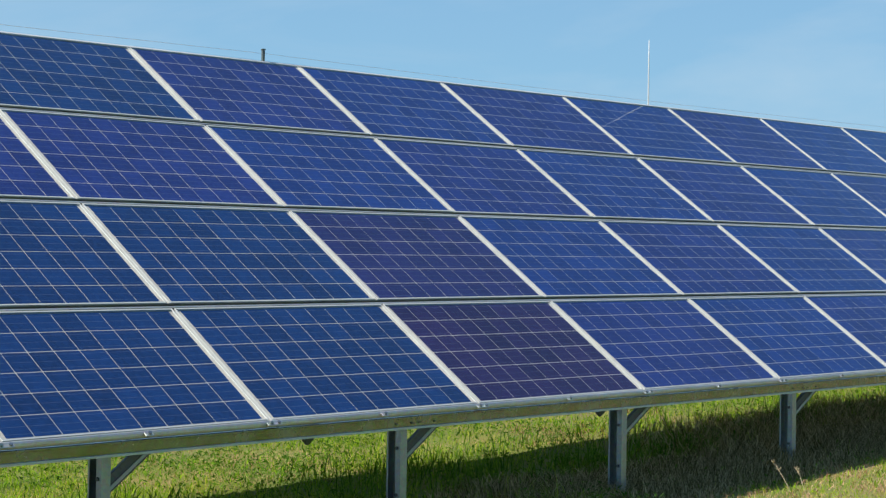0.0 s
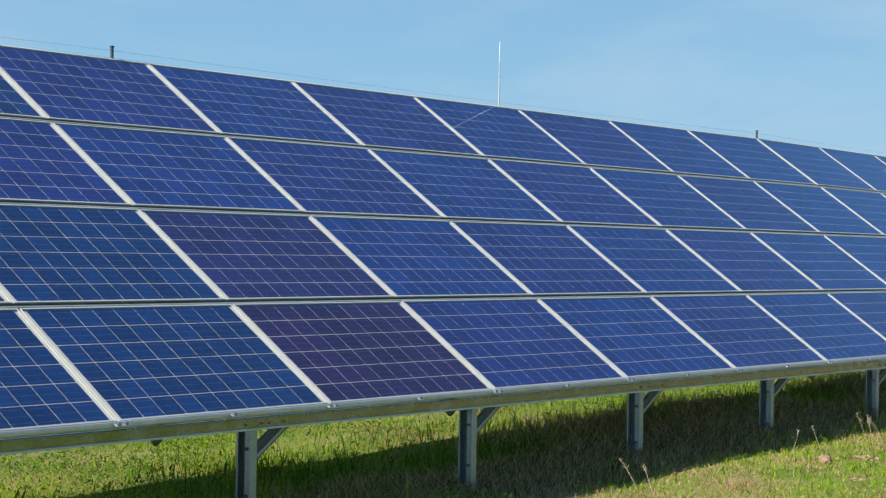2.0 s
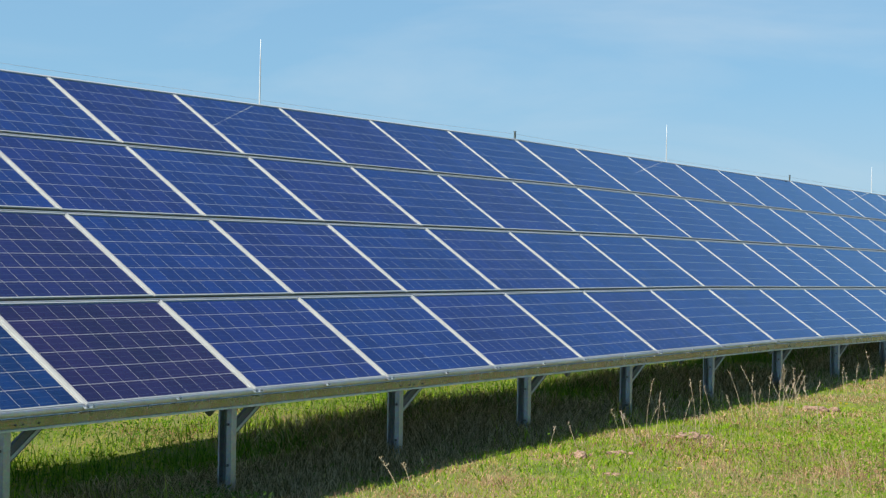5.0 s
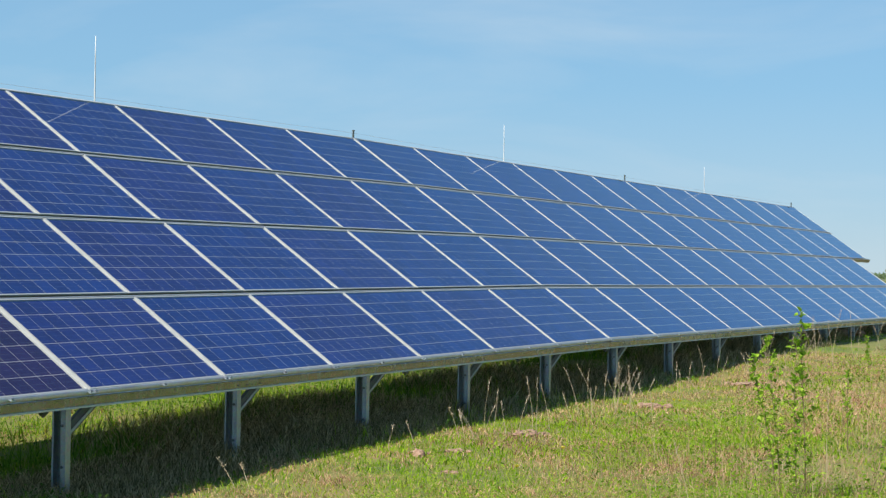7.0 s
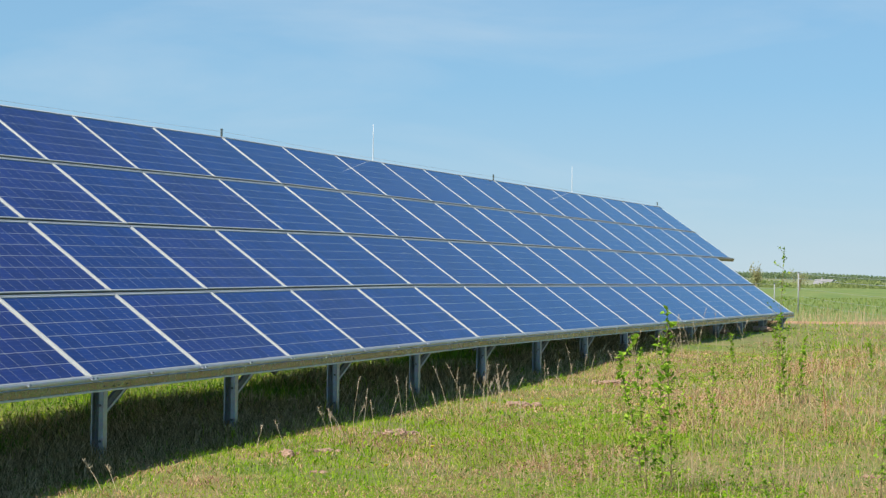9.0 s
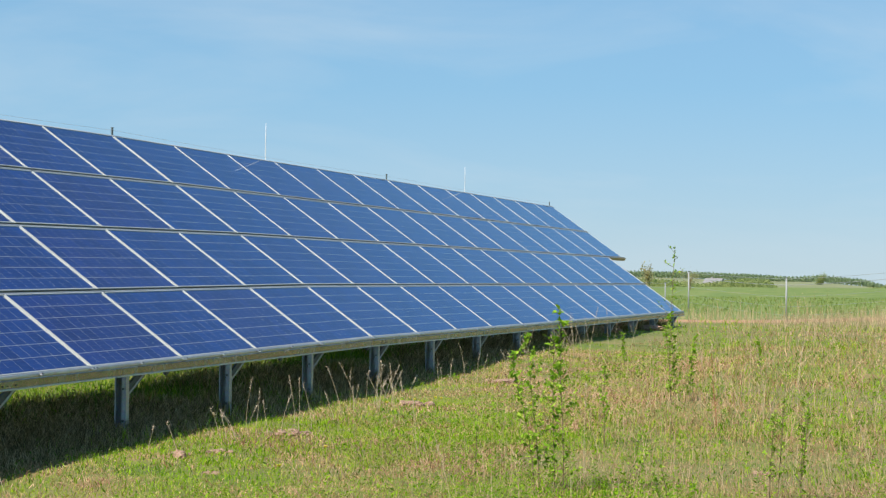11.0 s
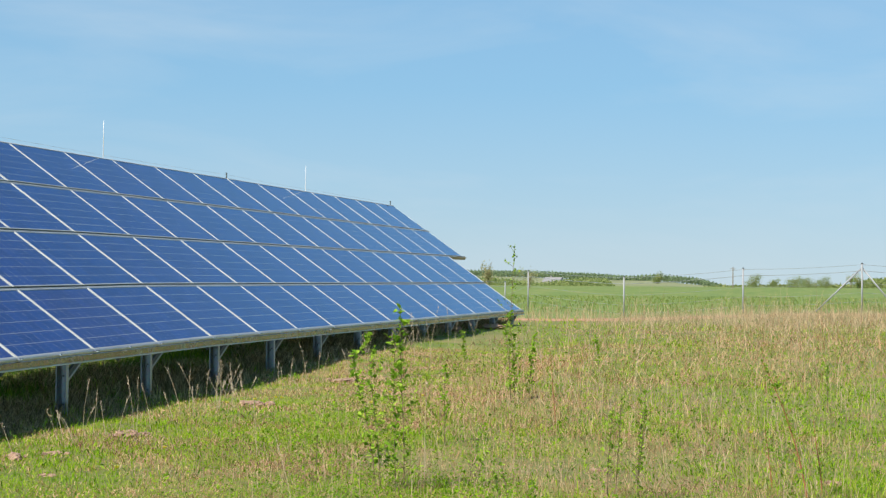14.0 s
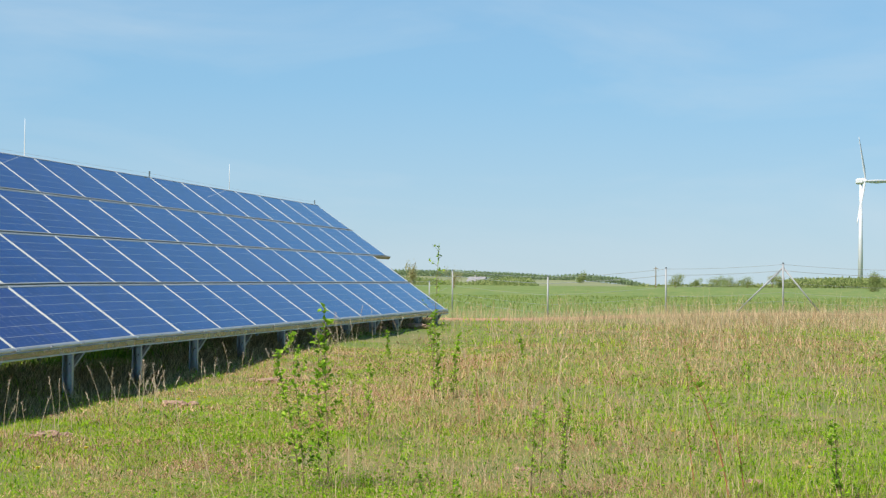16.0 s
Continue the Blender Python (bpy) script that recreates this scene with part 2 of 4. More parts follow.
def tube(bm, a, b, r0, r1=None, sides=8):
    a, b = Vector(a), Vector(b)
    r1 = r0 if r1 is None else r1
    made = bmesh.ops.create_cone(bm, cap_ends=True, segments=sides, radius1=r0, radius2=r1, depth=(b - a).length)["verts"]
    q = (b - a).to_track_quat("Z", "Y").to_matrix().to_4x4()
    bmesh.ops.transform(bm, matrix=Matrix.Translation((a + b) / 2) @ q, verts=made)
    return bm


def tubes(*runs, sides=8):
    bm = bmesh.new()
    for r in runs:
        tube(bm, *r, sides=sides)
    return bm


def extrude_profile(profile, x0, x1):
    """A profile in the (y, z) plane, drawn out along x, with closed ends."""
    bm = bmesh.new()
    ends = [[bm.verts.new((x, y, z)) for y, z in profile] for x in (x0, x1)]
    n = len(profile)
    for i in range(n):
        bm.faces.new((ends[0][i], ends[0][(i + 1) % n], ends[1][(i + 1) % n], ends[1][i]))
    bm.faces.new(list(reversed(ends[0])))
    bm.faces.new(ends[1])
    bmesh.ops.recalc_face_normals(bm, faces=bm.faces)
    return bm


def sweep(pts, radii, sides=5):
    """One round, bending, tapering run through the points."""
    bm = bmesh.new()
    rings = []
    for k, p in enumerate(pts):
        way = (pts[min(k + 1, len(pts) - 1)] - pts[max(k - 1, 0)]).normalized()
        q = way.to_track_quat("Z", "Y").to_matrix()
        rings.append([bm.verts.new(p + q @ Vector((radii[k] * math.cos(2 * math.pi * i / sides), radii[k] * math.sin(2 * math.pi * i / sides), 0))) for i in range(sides)])
    for a, b in zip(rings, rings[1:]):
        for i in range(sides):
            bm.faces.new((a[i], a[(i + 1) % sides], b[(i + 1) % sides], b[i]))
    bm.faces.new(list(reversed(rings[0])))
    bm.faces.new(rings[-1])
    return bm


def smoothstep(a, b, x):
    t = min(1.0, max(0.0, (x - a) / (b - a)))
    return t * t * (3 - 2 * t)


# ---- the solar array ----
TILT = 35.22        # slope of the modules, degrees
PITCH = 1.672       # column pitch
RISE = 1.0415       # row pitch along the slope
BEND = 7 * PITCH    # where the line of the array flattens out
FIRST, LAST_LOW, LAST_HIGH = -8, 19, 20


def edge_z(x):
    """Height of the array's lower edge."""
    return 0.01397 * x - 0.0077 * max(0.0, x - BEND)


def on_array(x, v=0.0, w=0.0):
    """A pose on the array: x along it, v up the slope, w out of the plane."""
    grade = 0.01397 if x < BEND else 0.0063
    return pose(x, 0, edge_z(x)) @ pose(0, 0, 0, 0, -math.degrees(grade), 0) @ pose(0, 0, 0, TILT, 0, 0) @ Matrix.Translation((0, v, w))


PW, PH = 1.657, 0.992
CELL_X, CELL_Y = 0.1552, 0.1532        # cell, and the pale joints round it
GAP_X, GAP_Y = 0.0040, 0.0062


def cell_places():
    return [((i - 4.5) * (CELL_X + GAP_X), (j - 2.5) * (CELL_Y + GAP_Y)) for j in range(6) for i in range(10)]


def cell_mesh(material):
    bm = bmesh.new()
    h, g, c = CELL_X / 2, CELL_Y / 2, 0.003
    top = [(h - c, -g), (h, -g + c), (h, g - c), (h - c, g), (-h + c, g), (-h, g - c), (-h, -g + c), (-h + c, -g)]
    bm.faces.new([bm.verts.new((x, y, 0.0008)) for x, y in top])
    me = bpy.data.meshes.new("cell")
    bm.to_mesh(me)
    bm.free()
    me.materials.append(material)
    return me


def joined_cells(material):
    bm = bmesh.new()
    for x, y in cell_places():
        bm.faces.new([bm.verts.new((x + a * CELL_X / 2, y + b * CELL_Y / 2, -0.0042)) for a, b in ((-1, -1), (1, -1), (1, 1), (-1, 1))])
    return bm


def panel(tint, single_cells):
    """A framed module of ten by six cells. Its local z is the outward normal, its glass near z = 0."""
    root = thing("solar_panel", "blue polycrystalline solar panel with silver aluminium frame on the tilted rack", "solar panel", "modules of the array")
    hx, hy, t, u, d = PW / 2, PH / 2, 0.009, 0.013, 0.036
    for name, dims in (("frame_side", (-hx, -hx + t, -hy, hy, -d, 0.002)), ("frame_side", (hx - t, hx, -hy, hy, -d, 0.002)),
                       ("frame_rail", (-hx + t, hx - t, -hy, -hy + u, -d, 0.002)), ("frame_rail", (-hx + t, hx - t, hy - u, hy, -d, 0.002))):
        part(name, boxes(dims, bevel=0.0012), FRAME, root)
    sheet = part("backsheet", boxes((-hx + t, hx - t, -hy + u, hy - u, -0.012, -0.005)), SHEET, root, "white plastic backsheet")
    near, far = CELL[tint]
    if single_cells:
        me = cell_mesh(near)
        for x, y in cell_places():
            ob = new("cell", me)
            ob.parent, ob.location = sheet, (x, y, -0.005)
    else:
        tagged(part("cells", joined_cells(far), far, sheet, "dark blue silicon cells"), kind="stuff")
    bm = bmesh.new()
    bm.faces.new([bm.verts.new((a * (hx - t), b * (hy - u), -0.001)) for a, b in ((-1, -1), (1, -1), (1, 1), (-1, 1))])
    part("glass", bm, GLASS, root, "clear low-gloss solar glass").visible_shadow = False
    return root


def panel_tint(i, j):
    if i == 0 and j == 0:
        return "plum"
    if i == 0 and j == 1:
        return "mauve"
    if i < 0:
        return ("cobalt", "cobalt", "violet", "cobalt")[j]
    # farther columns: brighter cells stand in for the sky's sheen along the array
    if i > 5:
        return ("sky_sheen", "sky_sheen", "navy", "sky_sheen", "navy")[(i * 7 + j * 3) % 5]
    return ("navy", "violet", "navy", "violet")[(i * 7 + j * 3) % 4]


kept = {}
for j in range(4):
    for i in range(FIRST, LAST_HIGH if j > 1 else LAST_LOW):
        tint, single = panel_tint(i, j), -2 <= i <= 7
        m = on_array((i + 0.5) * PITCH, (j + 0.5) * RISE) @ pose(0, 0, 0, random.uniform(-0.12, 0.12), random.uniform(-0.1, 0.1), 0)
        key = (tint, single)
        if key in kept:
            copy_thing(kept[key], m)
        else:
            kept[key] = panel(tint, single)
            kept[key].matrix_world = m
        if tint == "plum":
            kept[key]["label"] = "dark plum-coloured polycrystalline solar panel with silver frame on the tilted rack"

# rails between the rows, in two straight runs that meet where the line bends
RUNS = ((FIRST * PITCH, BEND), (BEND, None))


def rail_run(name, label, profile, v, x_end, material, group, lip=None):
    root = thing(name, label, "mounting rail", group)
    for x0, x1 in RUNS:
        x1 = x_end if x1 is None else x1
        m = on_array((x0 + x1) / 2, v)
        half = (x1 - x0) / 2
        ob = part("rail_length", extrude_profile(profile, -half, half), material, root)
        ob.matrix_local = m
        if lip:
            ob = part("rail_lip", extrude_profile(lip, -half, half), RAIL, root, "bright aluminium lip")
            ob.matrix_local = m
    return root


MID_LIP = [(-0.0225, -0.012), (-0.0215, 0.0025), (-0.0085, 0.0025), (-0.0085, 0.0002), (-0.0205, 0.0002), (-0.0205, -0.012)]
MID = [(-0.022, -0.075), (0.022, -0.075), (0.022, -0.002), (0.017, -0.002), (0.017, -0.034), (-0.005, -0.034), (-0.007, 0.0), (-0.022, 0.0)]
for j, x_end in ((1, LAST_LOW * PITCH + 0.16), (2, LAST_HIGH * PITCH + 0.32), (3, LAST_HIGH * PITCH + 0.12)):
    rail_run("mounting_rail", "grey metal rail carrying the edges of two panel rows", MID, j * RISE, x_end, SHADED_GROOVE, "rails of the array", MID_LIP)
TOP = [(-0.03, -0.075), (0.006, -0.075), (0.006, 0.004), (-0.010, 0.004), (-0.010, -0.001), (-0.03, -0.040)]
rail_run("top_rail", "pale metal rail along the top edge of the array", TOP, 4 * RISE - 0.022, LAST_HIGH * PITCH + 0.02, WHITE, "rails of the array")
# lower edge: rounded lip under the glass, then the tall face of the C beam
LIP = [(0.022, -0.026), (0.022, 0.000), (0.010, 0.005), (-0.001, 0.002), (-0.008, -0.008), (-0.010, -0.018), (-0.006, -0.026)]
rail_run("edge_rail", "rounded aluminium edge rail below the lowest panels", LIP, 0.0, LAST_LOW * PITCH + 0.22, RAIL, "rails of the array")

def upright(*outline):
    """An outline given in true (y, z), turned into the array's tilted frame."""
    c, g = math.cos(radians(TILT)), math.sin(radians(TILT))
    return [(y * c + z * g, z * c - y * g) for y, z in outline]


BEAM = upright((0.06, -0.0265), (-0.002, -0.0265), (-0.006, -0.032), (-0.006, -0.040), (0.004, -0.043), (0.004, -0.086), (0.06, -0.086))
rail_run("front_beam", "galvanised C-section steel beam along the lower edge", BEAM, 0.0, LAST_LOW * PITCH + 0.30, BEAM_STEEL, "beams of the array")
FLANGE = upright((0.06, -0.0865), (0.0, -0.0865), (-0.006, -0.089), (-0.006, -0.101), (0.06, -0.101))
rail_run("beam_flange", "dull galvanised lower flange of the front beam", FLANGE, 0.0, LAST_LOW * PITCH + 0.30, FLANGE_STEEL, "beams of the array")
BACK = [(-0.03, -0.17), (0.03, -0.17), (0.03, -0.077), (-0.03, -0.077)]
rail_run("rear_beam", "galvanised steel beam under the upper rows", BACK, 3.55 * RISE, LAST_HIGH * PITCH + 0.05, STEEL, "beams of the array")


# ---- the ground's height ----
def bank(x, y):
    """A low bank that carries the southern run of the fence."""
    d = math.hypot(x + 8.0, y + 7.0)
    return 0.24 * smoothstep(3.0, -6.0, y) * smoothstep(42, 66, d) * (1 - smoothstep(80, 140, d))


def ground_z(x, y):
    z = -0.72 + 0.031 * min(x, 20.0) if x > -20 else -1.34
    if x > 20:
        z += 0.10 * (1 - math.exp(-(x - 20) / 10)) 
    d = math.hypot(x + 8.0, y + 7.0)
    z -= 0.30 * smoothstep(36, 72, d)
    z += 3.0 * smoothstep(80, 800, d)
    z += bank(x, y)
    z += 0.032 * max(-2.5, min(4.0, y)) * (1 - smoothstep(30, 60, d))
    near = 1 - smoothstep(30, 60, d)
    z += near * 0.035 * noise.noise((x * 0.55, y * 0.55, 0.3)) + 0.02 * near * noise.noise((x * 1.9, y * 1.9, 4.0))
    z -= 0.065 * smoothstep(4, 12, x) * smoothstep(-3.2, -1.4, y) * (1 - smoothstep(-0.3, 1.2, y)) * (1 - smoothstep(24, 30, x))   # shallow dip, added to bring the shade's front edge forward
    return z


# white end trim on the two lower rows
end_trim = thing("end_trim", "white painted metal trim closing the end of the lower rows", "end trim", "rails of the array")
for j in (0, 1):
    ob = part("trim_length", boxes((0.0, 0.075, j * RISE + 0.03, (j + 1) * RISE - 0.03, -0.05, 0.001), bevel=0.003), WHITE, end_trim)
    ob.matrix_local = on_array(LAST_LOW * PITCH + 0.002)


# posts with knee braces
def post_thing():
    root = thing("support_post", "galvanised C-section steel post with a diagonal knee brace", "steel post", "front posts of the array")
    h = 1.15
    prof = boxes((0.026, 0.030, -0.05, 0.05, -h, 0), (-0.030, 0.026, -0.054, -0.050, -h, 0), (-0.030, 0.026, 0.050, 0.054, -h, 0),
                 (-0.030, -0.026, -0.050, -0.014, -h, 0), (-0.030, -0.026, 0.041, 0.050, -h, 0))
    channel = part("channel", prof, POST_STEEL, root)
    # the brace climbs along the beam and a little forward, under it
    along = Vector((0.175, -0.055, 0.165)).normalized()
    side = along.cross(Vector((0, 0, 1))).normalized()
    lie = Matrix.Translation((0.03, -0.03, -0.185)) @ Matrix((along, -side, along.cross(-side))).transposed().to_4x4()
    for name, dims, mat, label in (("brace", (-0.02, 0.30, -0.004, 0.030, -0.036, 0.034), SHADE_BOLT_STEEL, "angled steel brace, shade put into its dark colour"),
                                   ("brace_flange", (-0.02, 0.30, -0.010, -0.005, -0.026, -0.008), POST_STEEL, "pale flange of the brace")):
        bm = boxes(dims, bevel=0.001)
        bmesh.ops.transform(bm, matrix=lie, verts=bm.verts)
        part(name, bm, mat, root, label)
    for z in (-0.15, -0.42):
        bm = bmesh.new()
        tube(bm, (-0.030, -0.028, z), (-0.040, -0.028, z), 0.010, sides=6)
        part("bolt", bm, SHADE_BOLT_STEEL, channel)
    return root


POST_X = [-0.56 + 2.121 * k for k in range(-5, 16)]
first = None
for x in POST_X:
    m = pose(x, 0.152, edge_z(x) - 0.07)
    first = copy_thing(first, m) if first else post_thing()
    first.matrix_world = m


def rafter():
    root = thing("rafter", "galvanised steel rafter with a triangular end bracket", "rafter", "rafters of the array")
    part("channel", boxes((-0.025, 0.025, 0.055, 3.9, -0.135, -0.078)), STEEL, root)
    bm = bmesh.new()
    tri = [(-0.08, -0.10), (0.08, -0.10), (0.022, -0.235), (-0.002, -0.235)]
    sides = [[bm.verts.new((x, y, z)) for x, z in tri] for y in (0.056, 0.092)]
    bm.faces.new(sides[0])
    bm.faces.new(list(reversed(sides[1])))
    for a in range(4):
        bm.faces.new((sides[0][a], sides[1][a], sides[1][(a + 1) % 4], sides[0][(a + 1) % 4]))
    bmesh.ops.recalc_face_normals(bm, faces=bm.faces)
    part("bracket", bm, POST_STEEL, root, "triangular steel bracket")
    return root


first = None
for k in range(-4, 13):
    m = on_array(-1.26 + 2.65 * k)
    first = copy_thing(first, m) if first else rafter()
    first.matrix_world = m


# clamps with bolt heads on the lower lip and on the beam
def clamp(two):
    root = thing("panel_clamp", "small aluminium panel clamp with bolt heads", "clamp", "clamps on the edge rail")
    w = 0.05 if two else 0.026
    plate = part("plate", boxes((-w, w, -0.020, 0.006, 0.000, 0.007), bevel=0.002), RAIL, root)
    for x in ((-0.026, 0.026) if two else (0.0,)):
        bm = bmesh.new()
        tube(bm, (x, -0.008, 0.010), (x, -0.008, 0.019), 0.010, sides=8)
        part("bolt", bm, POST_STEEL, plate, "round steel bolt head")
    return root


pair = single = None
for i in range(FIRST + 1, LAST_LOW):
    m = on_array(i * PITCH, -0.006, 0.0)
    pair = copy_thing(pair, m) if pair else clamp(True)
    pair.matrix_world = m
    m = on_array((i + 0.5) * PITCH, -0.006, 0.0)
    single = copy_thing(single, m) if single else clamp(False)
    single.matrix_world = m


def beam_bolts():
    root = thing("bolt_group", "row of dark bolt heads on the beam face", "bolt", "bolts on the front beam")
    for x in (-0.17, -0.04, 0.02, 0.15):
        bm = bmesh.new()
        tube(bm, (x, -0.0348, -0.0562), (x, -0.0413, -0.0516), 0.0055, sides=6)
        part("bolt", bm, SHADE_BOLT_STEEL, root)
    return root


first = None
for x in POST_X[1::2]:
    m = on_array(x)
    first = copy_thing(first, m) if first else beam_bolts()
    first.matrix_world = m


# lightning rods, cable holders and the wire along the top edge
def lightning_rod():
    root = thing("lightning_rod", "thin white lightning rod behind the top rail", "lightning rod", "lightning rods")
    part("rod", sweep([Vector((0, 0, z)) for z in (-0.5, 0.1, 0.4, 0.62)], [0.009, 0.007, 0.0055, 0.0035], 8), ROD, root, smooth=True)
    part("foot_clamp", boxes((-0.025, 0.025, -0.03, 0.02, -0.12, -0.04), bevel=0.004), STEEL, root)
    return root


first = None
for i, drop in ((3.84, 0.0), (9.87, 0.10), (15.87, 0.13)):
    p = on_array(i * PITCH, 4 * RISE + 0.03).translation
    m = pose(p.x, p.y, p.z - drop)
    first = copy_thing(first, m) if first else lightning_rod()
    first.matrix_world = m


def holder():
    root = thing("cable_holder", "small dark post holding the wire above the panels", "cable holder", "cable holders")
    part("upright", boxes((-0.012, 0.012, -0.010, 0.010, -0.15, 0.075), bevel=0.003), BLACK, root)
    part("cap", boxes((-0.016, 0.016, -0.013, 0.013, 0.070, 0.082), bevel=0.003), BLACK, root)
    return root


first, tops = None, []
for i in (-5.2, 0.8, 7.03, 13.05, 19.93):
    p = on_array(i * PITCH, 4 * RISE + 0.02).translation
    m = pose(*p)
    tops.append(p + Vector((0, 0, 0.046)))
    first = copy_thing(first, m) if first else holder()
    first.matrix_world = m
guard_wire = thing("guard_wire", "thin grey wire strung above the top rail", "wire")
for a, b in zip(tops, tops[1:]):
    cuts = [a.lerp(b, k / 6) - Vector((0, 0, 0.02 * (1 - (k / 3 - 1) ** 2))) for k in range(7)]
    part("wire_span", sweep(cuts, [0.0015] * 7), WIRE, guard_wire)

# ---- ground ----
def ground_material():
    k = Mat("meadow_soil_and_crop")
    v = k.where()
    big = k.noise(v, 0.22, 5)
    mid = k.noise(v, 1.4, 6)
    fine = k.noise(v, 16.0, 4)
    turf = k.ramp(mid, (0.32, (0.08, 0.14, 0.012)), (0.55, (0.16, 0.195, 0.024)), (0.75, (0.31, 0.205, 0.10)))
    tiny = k.noise(v, 60.0, 3)
    turf = k.mix(0.35, turf, k.ramp(tiny, (0.35, (0.25, 0.25, 0.2)), (0.65, (0.8, 0.78, 0.65))), "OVERLAY")
    soil = k.ramp(fine, (0.3, (0.13, 0.08, 0.045)), (0.7, (0.34, 0.23, 0.135)))
    meadow = k.mix(k.ramp(big, (0.45, 0.10), (0.63, 0.50)), turf, soil)
    # crop field past the fence, and the strip of raw earth before it
    sep = k.n.new("ShaderNodeSeparateXYZ")
    k.l.new(v, sep.inputs[0])
    x = k.math("MULTIPLY_ADD", k.noise(v, 0.09, 5), 16.0, k.math("SUBTRACT", sep.outputs[0], 8.0))
    crop = k.ramp(k.noise(k.scaled(v, 0.05, 0.25, 1), 1.0, 8, 0.7), (0.35, (0.100, 0.165, 0.028)), (0.52, (0.155, 0.215, 0.040)), (0.68, (0.25, 0.235, 0.075)))
    raw = k.ramp(k.noise(v, 1.5, 4), (0.3, (0.40, 0.18, 0.10)), (0.7, (0.54, 0.29, 0.18)))
    edge = k.math("MINIMUM", k.math("MULTIPLY_ADD", sep.outputs[1], -0.6, 60.0), 67.0)
    begin = k.math("MINIMUM", k.math("MULTIPLY_ADD", sep.outputs[1], -2.0, 42.0), k.math("SUBTRACT", edge, 6.0))
    strip = k.math("MULTIPLY", k.math("GREATER_THAN", x, begin), k.ramp(k.noise(v, 0.16, 4), (0.36, 0.3), (0.50, 0.95)))
    base = k.mix(strip, meadow, raw)
    base = k.mix(k.math("GREATER_THAN", x, edge), base, crop)
    k.set(Base_Color=base, Roughness=0.95)
    return k.bump(fine, 0.6, 0.03).m


GROUND = ground_material()


def spread(a, b, fine_a, fine_b, step, grow):
    out, x, s = [], fine_a, step
    n = int((fine_b - fine_a) / step)
    out = [fine_a + (fine_b - fine_a) * i / n for i in range(n + 1)]
    s = step
    while out[-1] < b:
        s *= grow
        out.append(out[-1] + s)
    s = step
    while out[0] > a:
        s *= grow
        out.insert(0, out[0] - s)
    return out


xs = spread(-4000, 4800, -10, 42, 0.4, 1.22)
ys = spread(-4000, 4500, -12, 8, 0.4, 1.22)
me = bpy.data.meshes.new("ground")
verts = [(x, y, ground_z(x, y)) for y in ys for x in xs]
nx = len(xs)
faces = [(j * nx + i, j * nx + i + 1, (j + 1) * nx + i + 1, (j + 1) * nx + i) for j in range(len(ys) - 1) for i in range(nx - 1)]
me.from_pydata(verts, [], faces)
me.materials.append(GROUND)
for p in me.polygons:
    p.use_smooth = True
tagged(new("ground", me), "uneven meadow ground with turf and sandy soil", "ground", kind="structure")

GX, GY = np.array(xs), np.array(ys)
GZ = np.array([v[2] for v in verts]).reshape(len(ys), nx)


def heights(x, y):
    """Ground heights under arrays of places."""
    i = np.clip(np.searchsorted(GX, x) - 1, 0, len(GX) - 2)
    j = np.clip(np.searchsorted(GY, y) - 1, 0, len(GY) - 2)
    a, b = (x - GX[i]) / (GX[i + 1] - GX[i]), (y - GY[j]) / (GY[j + 1] - GY[j])
    return (GZ[j, i] * (1 - a) + GZ[j, i + 1] * a) * (1 - b) + (GZ[j + 1, i] * (1 - a) + GZ[j + 1, i + 1] * a) * b


def ground_at(x, y):
    return float(heights(np.array([x]), np.array([y]))[0])


# ---- fence, fields and horizon ----
STAND = Vector((-8.24, -7.15, 0.74))   # the tripod


def bearing(az, d):
    """A place at a compass angle from +y towards +x and a distance from the tripod."""
    return STAND.x + d * math.sin(radians(az)), STAND.y + d * math.cos(radians(az))


FENCE = [(78.2, 118, 1.7), (79.34, 108, 1.5), (80.06, 92, 2.0), (83.04, 75, 1.6), (86.70, 75, 1.98), (90.28, 75, 2.2), (93.9, 76, 2.0), (97.6, 78, 2.0), (101, 81, 2.0)]
heads = []
for n, (az, d, h) in enumerate(FENCE):
    x, y = bearing(az, d)
    z, h = ground_at(x, y), h - bank(x, y)
    root = thing("fence_post", "pale zinc-grey metal fence post standing in dry grass", "fence post", "posts of the boundary fence", pose(x, y, z))
    mast = part("tube", tubes(((0, 0, -0.2), (0, 0, h), 0.035), sides=10), POST, root, smooth=True)
    part("cap", tubes(((0, 0, h), (0, 0, h + 0.05), 0.05, 0.03), sides=10), BLACK, mast, "dark post cap")
    if n == 5:
        for s, reach in ((1, 1.95), (-1, 1.55)):
            foot = ground_at(x + 0.2, y + s * reach) - z - 0.1
            part("brace", tubes(((0.04, 0, h - 0.15), (0.2, s * reach, foot), 0.032), sides=8), POST, root, "slanting pale brace tube", True)
        root["label"] = "pale fence post with two slanting brace tubes"
    heads.append(Vector((x, y, z)) + Vector((0, 0, h)))
wires = thing("fence_wires", "thin grey wires strung between the fence posts", "fence wire")
for level, r in ((-0.03, 0.009), (-0.28, 0.012), (-0.75, 0.006), (-1.15, 0.006), (-1.5, 0.006)):
    for a, b in zip(heads, heads[1:]):
        cuts = [a.lerp(b, k / 4) + Vector((0, 0, level - 0.05 * (1 - (k / 2 - 1) ** 2))) for k in range(5)]
        part("wire", sweep(cuts, [r * 0.8] * 5, 4), FENCE_WIRE, wires)


